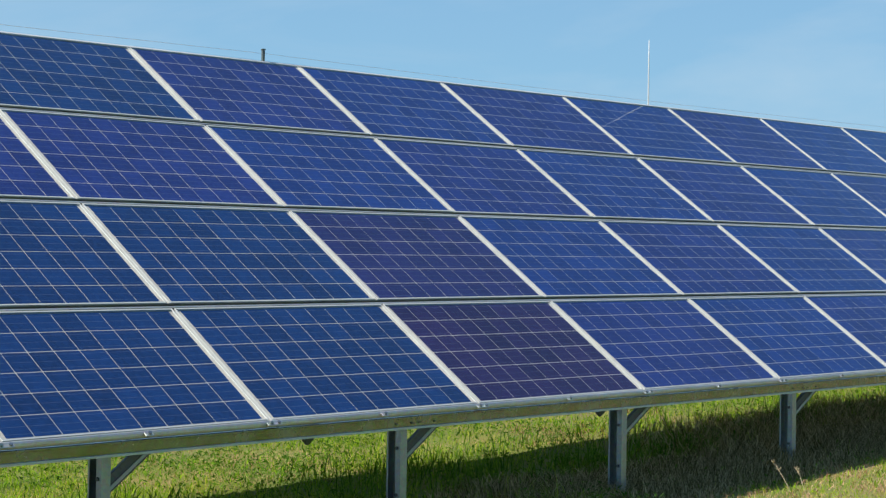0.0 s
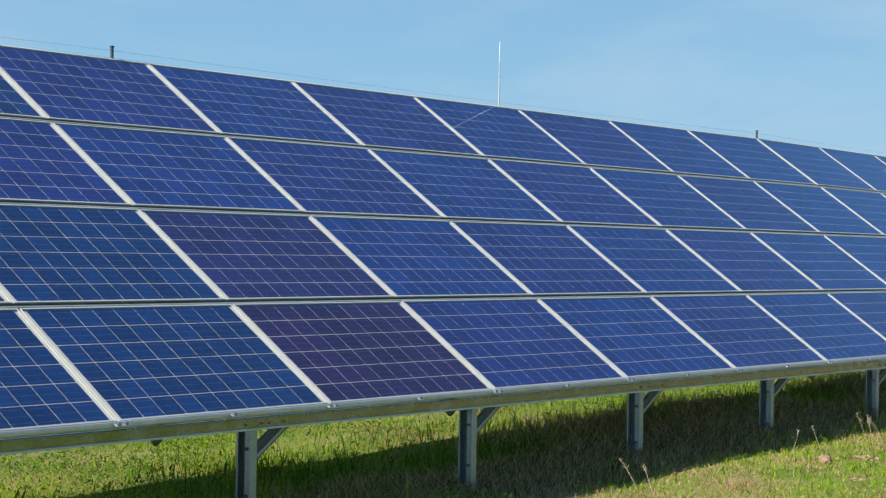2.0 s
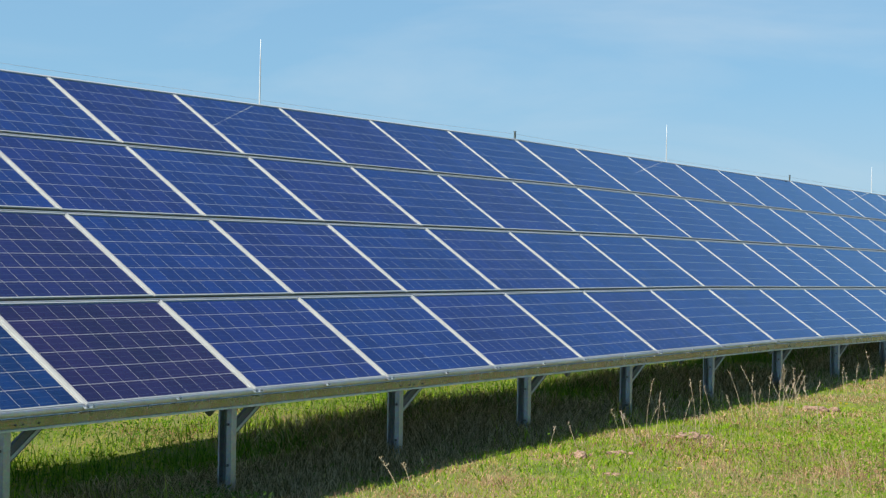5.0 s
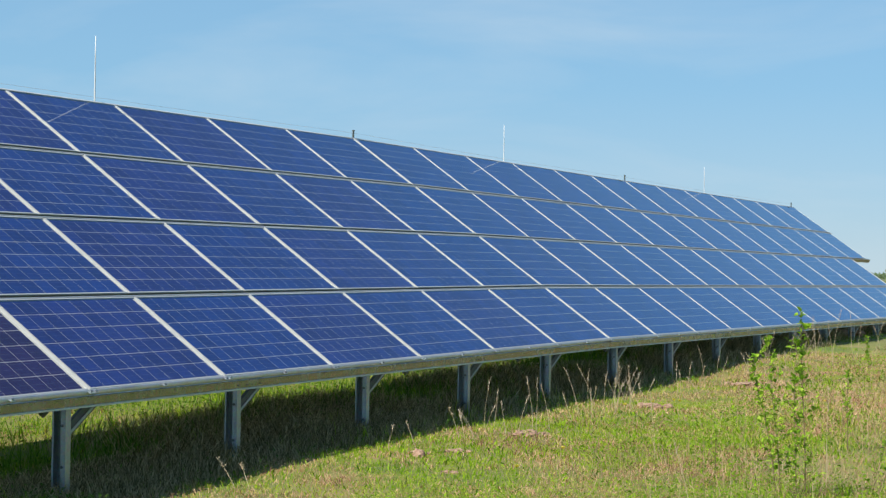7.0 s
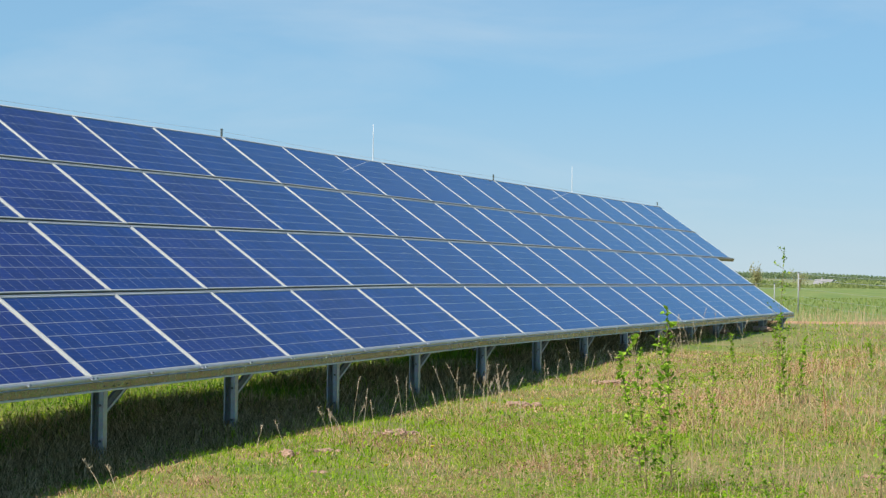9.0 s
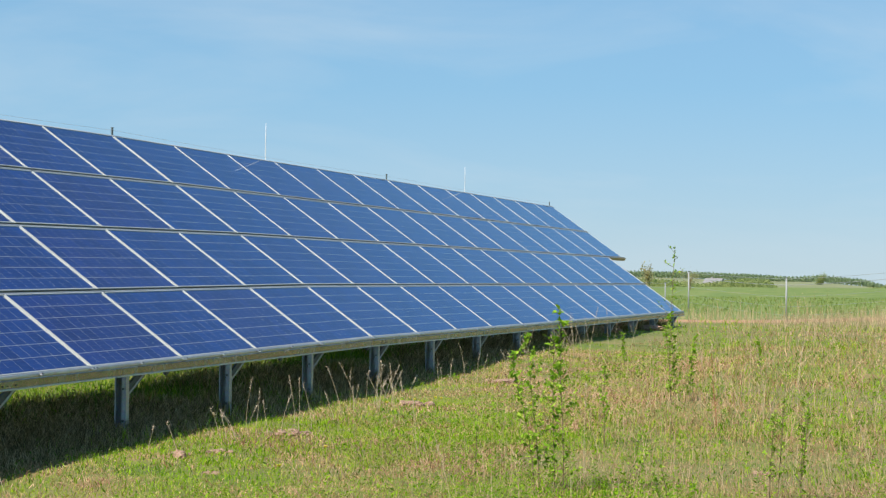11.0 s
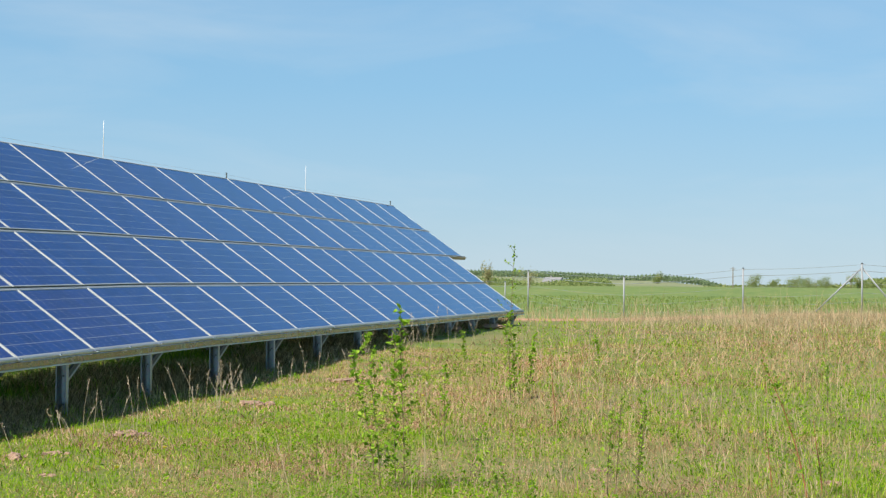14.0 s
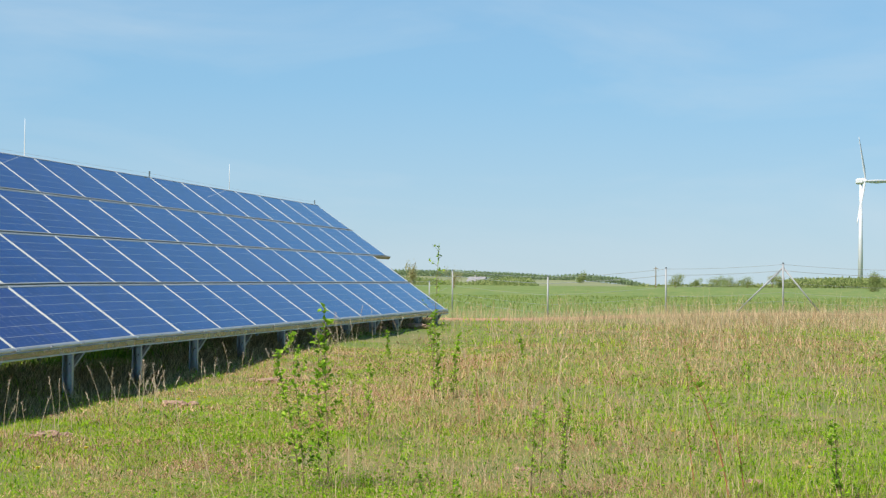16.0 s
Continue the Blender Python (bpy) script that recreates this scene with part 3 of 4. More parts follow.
def turbine():
    x, y = bearing(92.6, 900)
    z = ground_at(x, y)
    root = thing("wind_turbine", "white three-bladed wind turbine far across the field", "wind turbine", m=pose(x, y, z, 0, 0, -62))
    h = 50.5
    part("tower", tubes(((0, 0, -1), (0, 0, h), 1.25, 0.65), sides=20), PAINT, root, smooth=True)
    part("nacelle", boxes((-1.3, 1.3, -3.2, 3.4, h - 0.2, h + 2.7), bevel=0.7), PAINT, root)
    hub = part("hub", tubes(((0, -3.2, h + 1.2), (0, -5.2, h + 1.2), 1.3, 0.5), sides=14), PAINT, root, smooth=True)
    for turn in (10, 97, 168):
        bm = bmesh.new()
        prof = ((0.0, 0.55, 0.45), (2.5, 0.75, 0.30), (6.0, 1.1, 0.20), (13.0, 0.75, 0.12), (19.5, 0.42, 0.07), (21.5, 0.12, 0.03))
        loops = [[bm.verts.new((a * w + 0.4 * w, b * t, r)) for a, b in ((-1, 0), (-0.3, -1), (0.7, -0.5), (1, 0), (0.5, 0.6), (-0.3, 1))] for r, w, t in prof]
        for p, q in zip(loops, loops[1:]):
            for i in range(6):
                bm.faces.new((p[i], p[(i + 1) % 6], q[(i + 1) % 6], q[i]))
        bm.faces.new(loops[-1])
        bmesh.ops.recalc_face_normals(bm, faces=bm.faces)
        ob = part("blade", bm, PAINT, hub, smooth=True)
        ob.matrix_local = Matrix.Translation((0, -4.2, h + 1.2)) @ pose(0, 0, 0, 0, -turn if turn != 97 else 88, 0) @ pose(0, 0, 0, 0, 0, 30 if turn != 168 else 75)
    return root


turbine()


def leaf_cloud(centre, size, count, grain, rng):
    """Vertices and faces of a ragged crown: many small leaf sprays round a few limbs' ends."""
    lobes = rng.normal(0, 0.42, (9, 3)) * size + centre
    lobes[:, 2] = np.maximum(lobes[:, 2], centre[2] - 0.7 * size[2])
    pick = lobes[rng.integers(0, 9, count)]
    c = pick + rng.normal(0, 0.26, (count, 3)) * size
    a = rng.normal(0, 1, (count, 3))
    a /= np.linalg.norm(a, axis=1)[:, None]
    b = np.cross(a, rng.normal(0, 1, (count, 3)))
    b /= np.linalg.norm(b, axis=1)[:, None]
    s = (grain * rng.uniform(0.5, 1.3, count))[:, None]
    return np.stack([c - a * s, c + b * s * 0.6, c + a * s, c - b * s * 0.6], 1).reshape(-1, 3)


def quads_mesh(name, pts, material):
    me = bpy.data.meshes.new(name)
    n = len(pts) // 4
    me.vertices.add(4 * n)
    me.vertices.foreach_set("co", pts.astype(np.float32).ravel())
    me.loops.add(4 * n)
    me.loops.foreach_set("vertex_index", np.arange(4 * n, dtype=np.int32))
    me.polygons.add(n)
    me.polygons.foreach_set("loop_start", np.arange(0, 4 * n, 4, dtype=np.int32))
    me.update(calc_edges=True)
    me.materials.append(material)
    return me


def far_tree(az, d, h, wide, rng, bare=False):
    x, y = bearing(az, d)
    z = ground_at(x, y)
    root = thing("tree", "leafy spring tree far off at the edge of the fields" if not bare else "thin tree with sparse spring leaves far off", "tree", "far trees", pose(x, y, z))
    bm = bmesh.new()
    tube(bm, (0, 0, -0.5), (0.03 * h, 0, 0.55 * h), 0.035 * h, 0.018 * h, 7)
    for k in range(6):
        ang = 2 * math.pi * k / 6 + rng.uniform(0, 1)
        tube(bm, (0.02 * h, 0, h * rng.uniform(0.3, 0.5)), (wide * 0.35 * math.cos(ang), wide * 0.35 * math.sin(ang), h * rng.uniform(0.6, 0.9)), 0.012 * h, 0.004 * h, 5)
    part("trunk", bm, BARK, root)
    pts = leaf_cloud(np.array([0, 0, 0.52 * h]), np.array([wide * 0.5, wide * 0.5, h * 0.46]), 700 if bare else 3200, 0.028 * h, rng)
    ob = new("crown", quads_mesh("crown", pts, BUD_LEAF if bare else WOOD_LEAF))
    ob.parent = root
    return root


rng = np.random.default_rng(5)
for az, d, h, w, bare in ((78.78, 330, 6.0, 2.4, True), (80.10, 420, 4.6, 3.0, True), 
                          (84.05, 1150, 9.5, 7.0, False), (87.0, 520, 3.4, 4.5, False), (88.25, 640, 4.2, 7.0, False), (88.66, 660, 4.4, 6.0, False), (87.6, 600, 3.0, 3.6, False),
                          (89.2, 560, 3.4, 4.5, False), (89.95, 640, 5.0, 5.0, True), (92.95, 420, 4.4, 3.2, False), (90.2, 600, 4.5, 5.0, False)):
    far_tree(az, d, h, w, rng, bare)


# wooded ridge and the low wood behind the fields
def woods(name, label, a0, a1, dist, crest, mat, count, grain, thick=0.2):
    az = rng.uniform(a0, a1, count)
    top = np.interp(az, *crest)
    d = dist + rng.uniform(0, 60, count)
    el = top - thick * rng.beta(1.2, 1.6, count) + rng.normal(0, 0.01, count) + 0.035 * np.sin(az * 31.0) * np.sin(az * 83.0 + 1.0)
    el = np.maximum(el, 0.0)
    c = np.stack([STAND.x + d * np.sin(np.radians(az)), STAND.y + d * np.cos(np.radians(az)), STAND.z + d * np.tan(np.radians(el))], 1)
    a = rng.normal(0, 1, (count, 3))
    a /= np.linalg.norm(a, axis=1)[:, None]
    b = np.cross(a, rng.normal(0, 1, (count, 3)))
    b /= np.linalg.norm(b, axis=1)[:, None]
    s = (grain * rng.uniform(0.5, 1.4, count))[:, None]
    pts = np.stack([c - a * s, c + b * s * 0.7, c + a * s, c - b * s * 0.7], 1).reshape(-1, 3)
    tagged(new(name, quads_mesh(name, pts, mat)), label, "woodland", kind="stuff")


woods("far_wood", "wooded ridge beyond the fields, haze put into its pale colour", 60, 86.4, 1300, ((60, 76, 78.7, 80, 82, 83.2, 84, 85.3, 86.4), (0.58, 0.60, 0.58, 0.58, 0.52, 0.44, 0.50, 0.40, 0.12)), FIR_LEAF, 80000, 0.62, 0.17)
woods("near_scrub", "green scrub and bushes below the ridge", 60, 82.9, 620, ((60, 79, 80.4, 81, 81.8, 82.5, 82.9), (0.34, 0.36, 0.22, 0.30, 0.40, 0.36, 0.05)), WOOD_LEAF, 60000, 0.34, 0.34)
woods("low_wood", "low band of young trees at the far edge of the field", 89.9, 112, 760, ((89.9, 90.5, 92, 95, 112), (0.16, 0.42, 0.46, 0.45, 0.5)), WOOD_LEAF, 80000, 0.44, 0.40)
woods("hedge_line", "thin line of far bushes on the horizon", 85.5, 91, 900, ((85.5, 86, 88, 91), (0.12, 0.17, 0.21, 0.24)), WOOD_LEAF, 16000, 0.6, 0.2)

# ridge under the wood
bm = bmesh.new()
rows = []
for az in range(55, 89):
    top = float(np.interp(az, (55, 79, 82, 84, 87, 88), (0.42, 0.42, 0.34, 0.32, 0.06, 0.0)))
    row = []
    for d, e in ((900, -0.1), (1150, top * 0.75), (1320, top), (1700, -0.2)):
        x, y = bearing(az, d)
        row.append(bm.verts.new((x, y, STAND.z + d * math.tan(radians(e)))))
    rows.append(row)
for p, q in zip(rows, rows[1:]):
    for i in range(3):
        bm.faces.new((p[i], q[i], q[i + 1], p[i + 1]))
bmesh.ops.recalc_face_normals(bm, faces=bm.faces)
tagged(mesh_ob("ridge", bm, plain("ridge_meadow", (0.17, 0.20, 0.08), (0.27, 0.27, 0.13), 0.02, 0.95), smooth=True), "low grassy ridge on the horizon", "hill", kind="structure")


def farmhouse():
    x, y = bearing(80.85, 900)
    z = ground_at(x, y) + 0.35
    root = thing("farmhouse", "low grey farmhouse with a pitched roof among bushes", "house", m=pose(x, y, z, 0, 0, 62))
    wall = plain("house_plaster", (0.30, 0.29, 0.27), (0.40, 0.38, 0.36), 0.6, 0.85)
    roof = plain("house_roof", (0.20, 0.19, 0.19), (0.28, 0.27, 0.27), 0.8, 0.8)
    bm = boxes((-5, 5, -2.6, 2.6, -1.5, 1.6))
    for sx in (-5, 5):
        bm.faces.new([bm.verts.new(p) for p in ((sx, -2.6, 1.6), (sx, 2.6, 1.6), (sx, 0, 4.0))])
    part("wall", bm, wall, root)
    for s in (-1, 1):
        bm = boxes((-5.3, 5.3, 0, 3.75, -0.09, 0.09))
        bmesh.ops.transform(bm, matrix=Matrix.Translation((0, 0, 4.05)) @ pose(0, 0, 0, -42.5 if s > 0 else 180 + 42.5, 0, 0), verts=bm.verts)
        part("roof_side", bm, roof, root, "grey pitched roof")
    part("chimney", boxes((1.0, 1.7, -0.3, 0.4, 3.2, 4.9)), wall, root)
    for xx in (-3.0, 0.0, 3.0):
        part("window", boxes((xx - 0.5, xx + 0.5, -2.66, -2.58, -0.1, 1.1)), BLACK, root, "dark window")
    return root


farmhouse()
x, y = bearing(86.39, 520)
pole = thing("utility_pole", "thin weathered wooden utility pole in the field", "utility pole", m=pose(x, y, ground_at(x, y)))
part("mast", tubes(((0, 0, -0.5), (0, 0, 6.0), 0.16, 0.12)), BARK, pole)
part("crossarm", boxes((-0.08, 0.08, -0.7, 0.7, 5.4, 5.55)), BARK, pole)


# ---- meadow ----
def lattice(seed, size=64):
    return np.random.default_rng(seed).random((size, size))


def patches(x, y, scale, seed):
    """Smooth value noise, 0 to 1."""
    g = lattice(seed)
    u, v = x * scale + 500, y * scale + 500
    i, j = np.floor(u).astype(int), np.floor(v).astype(int)
    a, b = u - i, v - j
    a, b = a * a * (3 - 2 * a), b * b * (3 - 2 * b)
    n = g.shape[0]
    p = lambda di, dj: g[(i + di) % n, (j + dj) % n]
    return (p(0, 0) * (1 - a) + p(1, 0) * a) * (1 - b) + (p(0, 1) * (1 - a) + p(1, 1) * a) * b


def wedge(count, near, far, rng, a0=30.0, a1=99.0):
    """Places in front of the tripod, thinning out with distance."""
    az = np.radians(rng.uniform(a0, a1, count))
    r = 1 / rng.uniform(1 / far, 1 / near, count)
    return STAND.x + r * np.sin(az), STAND.y + r * np.cos(az), r


def blades(name, label, x, y, h, w, lean, material, rng, category="grass"):
    """One mesh of bent, tapering blades."""
    n = len(x)
    z = heights(x, y) - 0.01
    turn = rng.uniform(0, 2 * np.pi, n)
    way = rng.uniform(0, 2 * np.pi, n)
    side = np.stack([np.cos(turn), np.sin(turn), np.zeros(n)], 1) * (w / 2)[:, None]
    out = np.stack([np.cos(way), np.sin(way), np.zeros(n)], 1) * (h * lean)[:, None]
    up = np.array([0, 0, 1.0]) * h[:, None]
    base = np.stack([x, y, z], 1)
    mid, tip = base + up * 0.6 + out * 0.35, base + up * (1 - 0.35 * np.minimum(lean, 1.2))[:, None] + out
    pts = np.stack([base - side, base + side, mid + side * 0.75, mid - side * 0.75, tip], 1).reshape(-1, 3)
    me = bpy.data.meshes.new(name)
    me.vertices.add(5 * n)
    me.vertices.foreach_set("co", pts.astype(np.float32).ravel())
    k = np.arange(n, dtype=np.int32)[:, None] * 5
    me.loops.add(7 * n)
    me.loops.foreach_set("vertex_index", (k + np.array([[0, 1, 2, 3, 3, 2, 4]], dtype=np.int32)).ravel())
    me.polygons.add(2 * n)
    me.polygons.foreach_set("loop_start", (np.arange(n, dtype=np.int32)[:, None] * 7 + np.array([[0, 4]], dtype=np.int32)).ravel())
    me.update(calc_edges=True)
    me.materials.append(material)
    return tagged(new(name, me), label, category, kind="stuff")


def leaflets(name, label, x, y, rise, size, material, rng):
    """One mesh of small pointed leaves at many angles."""
    n = len(x)
    c = np.stack([x, y, heights(x, y) + rise], 1)
    turn, tip = rng.uniform(0, 2 * np.pi, n), rng.normal(0.3, 0.5, n)
    a = np.stack([np.cos(turn) * np.cos(tip), np.sin(turn) * np.cos(tip), np.sin(tip)], 1) * size[:, None]
    b = np.cross(a, rng.normal(0, 0.5, (n, 3)) + np.array([0, 0, 1.0]))
    b *= (0.32 * size / np.linalg.norm(b, axis=1))[:, None]
    pts = np.stack([c - a, c + b - 0.1 * a, c + a, c - b - 0.1 * a], 1).reshape(-1, 3)
    return tagged(new(name, quads_mesh(name, pts, material)), label, "herbs", kind="stuff")


def dryness(x, y):
    """How bleached the grass is, 0 to 1: broad fields of straw broken up by tufts."""
    d = 0.46 * patches(x, y, 0.35, 3) + 0.34 * patches(x, y, 1.1, 4) + 0.30 * patches(x, y, 3.3, 5) - 0.05
    d += 0.10 * np.clip((x - 14) / 20, 0, 1) + 0.07 * np.clip((x - 12) / 6, 0, 1) * (y < -2.5)
    d -= 0.07 * (y > 1.6) * (x < 28) + 0.11 * (y > -2.6) * (y < -0.2) * (x < 15)
    return d + 0.16 * (y > -0.2) * (y < 1.6) * (x > 2.5) * (x < 31)


rng = np.random.default_rng(11)
# short green sward
cx, cy, r = wedge(320000, 8.0, 62, rng)
ux, uy = rng.uniform(-22, 45, 36000), rng.uniform(-24, 12, 36000)
cx, cy = np.concatenate([cx, ux]), np.concatenate([cy, uy])
r = np.hypot(cx - STAND.x, cy - STAND.y)
bare = (cx > 40 - 2 * cy) & (cx > 38) & (cy > -4.5)   # raw earth past the end of the array
keep = (dryness(cx, cy) < rng.uniform(0.44, 0.66, len(cx))) & (cx < 58) & (~bare | (rng.random(len(cx)) < 0.12))
cx, cy, r = cx[keep], cy[keep], r[keep]
h = rng.gamma(4.0, 0.013, len(cx)) * (0.35 + 0.8 * patches(cx, cy, 0.8, 9) + 0.7 * patches(cx, cy, 2.8, 10))
shade = (cy > -0.6) & (cy < 2.3)
h = np.where(shade, h * 1.25, h)
h = np.where((cy < -0.2) & (cy > -2.6) & (cx < 24), np.minimum(h, 0.10) * 0.75, h)
w = np.clip(r * 0.00032, 0.003, 0.013) * rng.uniform(0.7, 1.6, len(cx))
blades("green_grass", "short green spring grass of the meadow", cx, cy, np.clip(h, 0.02, 0.34), w, rng.uniform(0.2, 1.0, len(cx)), GREEN, rng)
# broad-leaved herbs low in the sward
cx, cy, r = wedge(110000, 8.0, 40, rng)
keep = patches(cx, cy, 0.9, 21) > rng.uniform(0.35, 0.9, len(cx))
cx, cy, r = cx[keep], cy[keep], r[keep]
blades("low_herbs", "low broad-leaved green herbs", cx, cy, rng.uniform(0.02, 0.085, len(cx)), np.clip(r * 0.0008, 0.008, 0.016) * rng.uniform(0.6, 1.3, len(cx)), rng.uniform(0.5, 1.2, len(cx)), LEAF, rng, "herbs")
# bleached straw
cx, cy, r = wedge(400000, 8.0, 66, rng)
ux, uy = rng.uniform(-22, 45, 14000), rng.uniform(-24, -1, 14000)
cx, cy = np.concatenate([cx, ux]), np.concatenate([cy, uy])
r = np.hypot(cx - STAND.x, cy - STAND.y)
keep = (dryness(cx, cy) > rng.uniform(0.36, 0.56, len(cx))) & ((cy < -0.75) | (cx > 31) | (cy > 1.9)) & ((cx < 33) | ((rng.random(len(cx)) < np.where(cy > -4.5, 0.10, 0.9)) & (cx < 58)))
cx, cy, r = cx[keep], cy[keep], r[keep]
tall = np.clip((cx - 2) / 10, 0.35, 1.0) * np.clip((-cy - 0.6) / 3.0, 0.35, 1.0)
tall = np.where(cx > 31, 0.9, tall)
tall = np.where((cy > 1.9) & (cx < 31), 0.4, tall)
h = rng.gamma(2.6, 0.047, len(cx)) * tall * (0.5 + patches(cx, cy, 0.5, 17))
w = np.clip(r * 0.00016, 0.002, 0.0065) * rng.uniform(0.7, 1.4, len(cx))
low = (cy > -2.6) & (cx < 24)
h = np.where(low, np.minimum(h * 0.6, 0.075), h)
h = np.where((cx > 34) & (cx < 58), h * 1.3, h)
blades("dry_grass", "bleached dry grass from last year", cx, cy, np.clip(h, 0.03, 0.55), w, np.where(rng.random(len(cx)) < 0.35, rng.uniform(0.05, 0.7, len(cx)), rng.uniform(0.8, 2.2, len(cx))), STRAW, rng)
# brown mats of dead grass lying in the meadow
cx, cy, r = wedge(90000, 9.0, 46, rng, 50.0, 99.0)
keep = ((cy < -0.9) | (cy > 1.9)) & (cx < 36) & (0.55 * patches(cx, cy, 0.7, 101) + 0.45 * patches(cx, cy, 2.1, 102) > rng.uniform(0.54, 0.74, len(cx)))
cx, cy, r = cx[keep], cy[keep], r[keep]
blades("dead_mats", "brown mats of dead grass lying in the meadow", cx, cy, rng.uniform(0.05, 0.12, len(cx)), np.clip(r * 0.00028, 0.003, 0.010), rng.uniform(1.0, 2.4, len(cx)), DEAD, rng)
# last year's tall fine stalks, loosely standing
cx, cy, r = wedge(15000, 10.0, 44, rng, 55.0, 99.0)
keep = (cy < -2.2) & (cx < 38) & (patches(cx, cy, 0.45, 61) > rng.uniform(0.2, 0.8, len(cx)))
cx, cy, r = cx[keep], cy[keep], r[keep]
blades("tall_dry_stalks", "tall thin pale stalks of last year's grass", cx, cy, rng.gamma(6.0, 0.056, len(cx)) * np.clip(r / 16, 0.75, 1.1), np.clip(r * 0.00016, 0.0022, 0.005), rng.uniform(0.02, 0.95, len(cx)), STALK, rng)
# rank leafy herbs close by
cx, cy, r = wedge(330000, 9.0, 46, rng, 52.0, 99.0)
keep = (cy < -1.6) & (cx < 36) & (0.6 * patches(cx, cy, 1.3, 71) + 0.4 * patches(cx, cy, 3.5, 72) + 0.16 * np.clip((14 - r) / 4, 0, 1) > rng.uniform(0.36, 0.80, len(cx)))
cx, cy, r = cx[keep], cy[keep], r[keep]
leaflets("leafy_herbs", "knee-low leafy green herbs", cx, cy, rng.beta(1.2, 2.5, len(cx)) * 0.17, rng.uniform(0.007, 0.018, len(cx)) * np.clip(r / 15, 0.9, 1.6), LEAF, rng)
# upright leafy sprigs among the straw
sx, sy, r = wedge(1500, 9.6, 30, rng, 54.0, 99.0)
keep = (sy < -2.4) & (patches(sx, sy, 0.6, 91) + 0.2 * np.clip((14 - r) / 4, 0, 1) > rng.uniform(0.3, 0.8, len(sx)))
sx, sy = sx[keep], sy[keep]
tall = np.clip(rng.gamma(5.0, 0.055, len(sx)), 0.12, 0.55)
blades("sprig_stems", "thin upright herb stems", sx, sy, tall, np.full(len(sx), 0.004), rng.uniform(0.0, 0.15, len(sx)), STALK, rng, "herbs")
k = np.repeat(np.arange(len(sx)), 30)
u = rng.uniform(0.1, 1.0, len(k))
reach = 0.012 + 0.05 * (1 - u) * rng.random(len(k))
ang = rng.uniform(0, 2 * np.pi, len(k))
leaflets("leafy_sprigs", "upright leafy green herb sprigs in the dry grass", sx[k] + reach * np.cos(ang), sy[k] + reach * np.sin(ang), u * tall[k] * 0.95, rng.uniform(0.009, 0.022, len(k)), LEAF, rng)
# young crop past the fence
az, r = np.radians(rng.uniform(74, 100, 14000)), rng.uniform(74, 230, 14000)
cx, cy = STAND.x + r * np.sin(az), STAND.y + r * np.cos(az)
blades("far_crop", "young green crop in the field past the fence", cx, cy, rng.uniform(0.10, 0.34, len(cx)), r * 0.00036, rng.uniform(0.1, 0.8, len(cx)), CROP, rng, "crop")
# rank herbs under and behind the panels, their green lowered to deepen the shade
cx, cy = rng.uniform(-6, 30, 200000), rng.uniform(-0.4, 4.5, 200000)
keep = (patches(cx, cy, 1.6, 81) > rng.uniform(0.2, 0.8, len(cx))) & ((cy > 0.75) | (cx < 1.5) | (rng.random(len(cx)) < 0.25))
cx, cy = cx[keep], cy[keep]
leaflets("shade_herbs", "leafy green herbs under the panels, darkened to deepen the shade", cx, cy, rng.beta(1.2, 2.0, len(cx)) * 0.13, rng.uniform(0.009, 0.024, len(cx)), SHADED_HERB, rng)
# rank grass along the back edge of the shade, in the same lowered green
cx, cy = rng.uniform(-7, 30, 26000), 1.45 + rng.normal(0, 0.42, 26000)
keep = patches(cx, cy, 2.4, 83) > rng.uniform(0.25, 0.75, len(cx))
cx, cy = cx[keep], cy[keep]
blades("rank_grass", "rank green grass under the panels, darkened to deepen the shade", cx, cy, rng.gamma(5.0, 0.026, len(cx)) * (0.5 + patches(cx, cy, 1.1, 84)), rng.uniform(0.005, 0.011, len(cx)), rng.uniform(0.1, 0.9, len(cx)), SHADED_HERB, rng)
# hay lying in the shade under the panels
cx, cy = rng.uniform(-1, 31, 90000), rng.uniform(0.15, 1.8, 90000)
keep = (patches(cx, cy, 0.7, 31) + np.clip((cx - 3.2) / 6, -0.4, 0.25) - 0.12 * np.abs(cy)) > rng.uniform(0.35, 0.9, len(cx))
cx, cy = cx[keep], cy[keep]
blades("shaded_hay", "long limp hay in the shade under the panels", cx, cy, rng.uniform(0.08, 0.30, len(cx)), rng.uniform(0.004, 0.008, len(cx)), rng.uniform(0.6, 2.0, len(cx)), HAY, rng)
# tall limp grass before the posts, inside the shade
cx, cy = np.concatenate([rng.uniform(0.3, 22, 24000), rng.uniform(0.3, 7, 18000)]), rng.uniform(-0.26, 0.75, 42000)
blades("shade_grass", "limp dry grass before the posts, toned down for the shade", cx, cy, rng.uniform(0.06, 0.21, len(cx)) * (0.5 + 0.8 * patches(cx, cy, 1.2, 95)) * np.clip((cy + 0.5) / 0.5, 0.4, 1.0), rng.uniform(0.003, 0.007, len(cx)), rng.uniform(0.3, 1.3, len(cx)), HAY, rng)
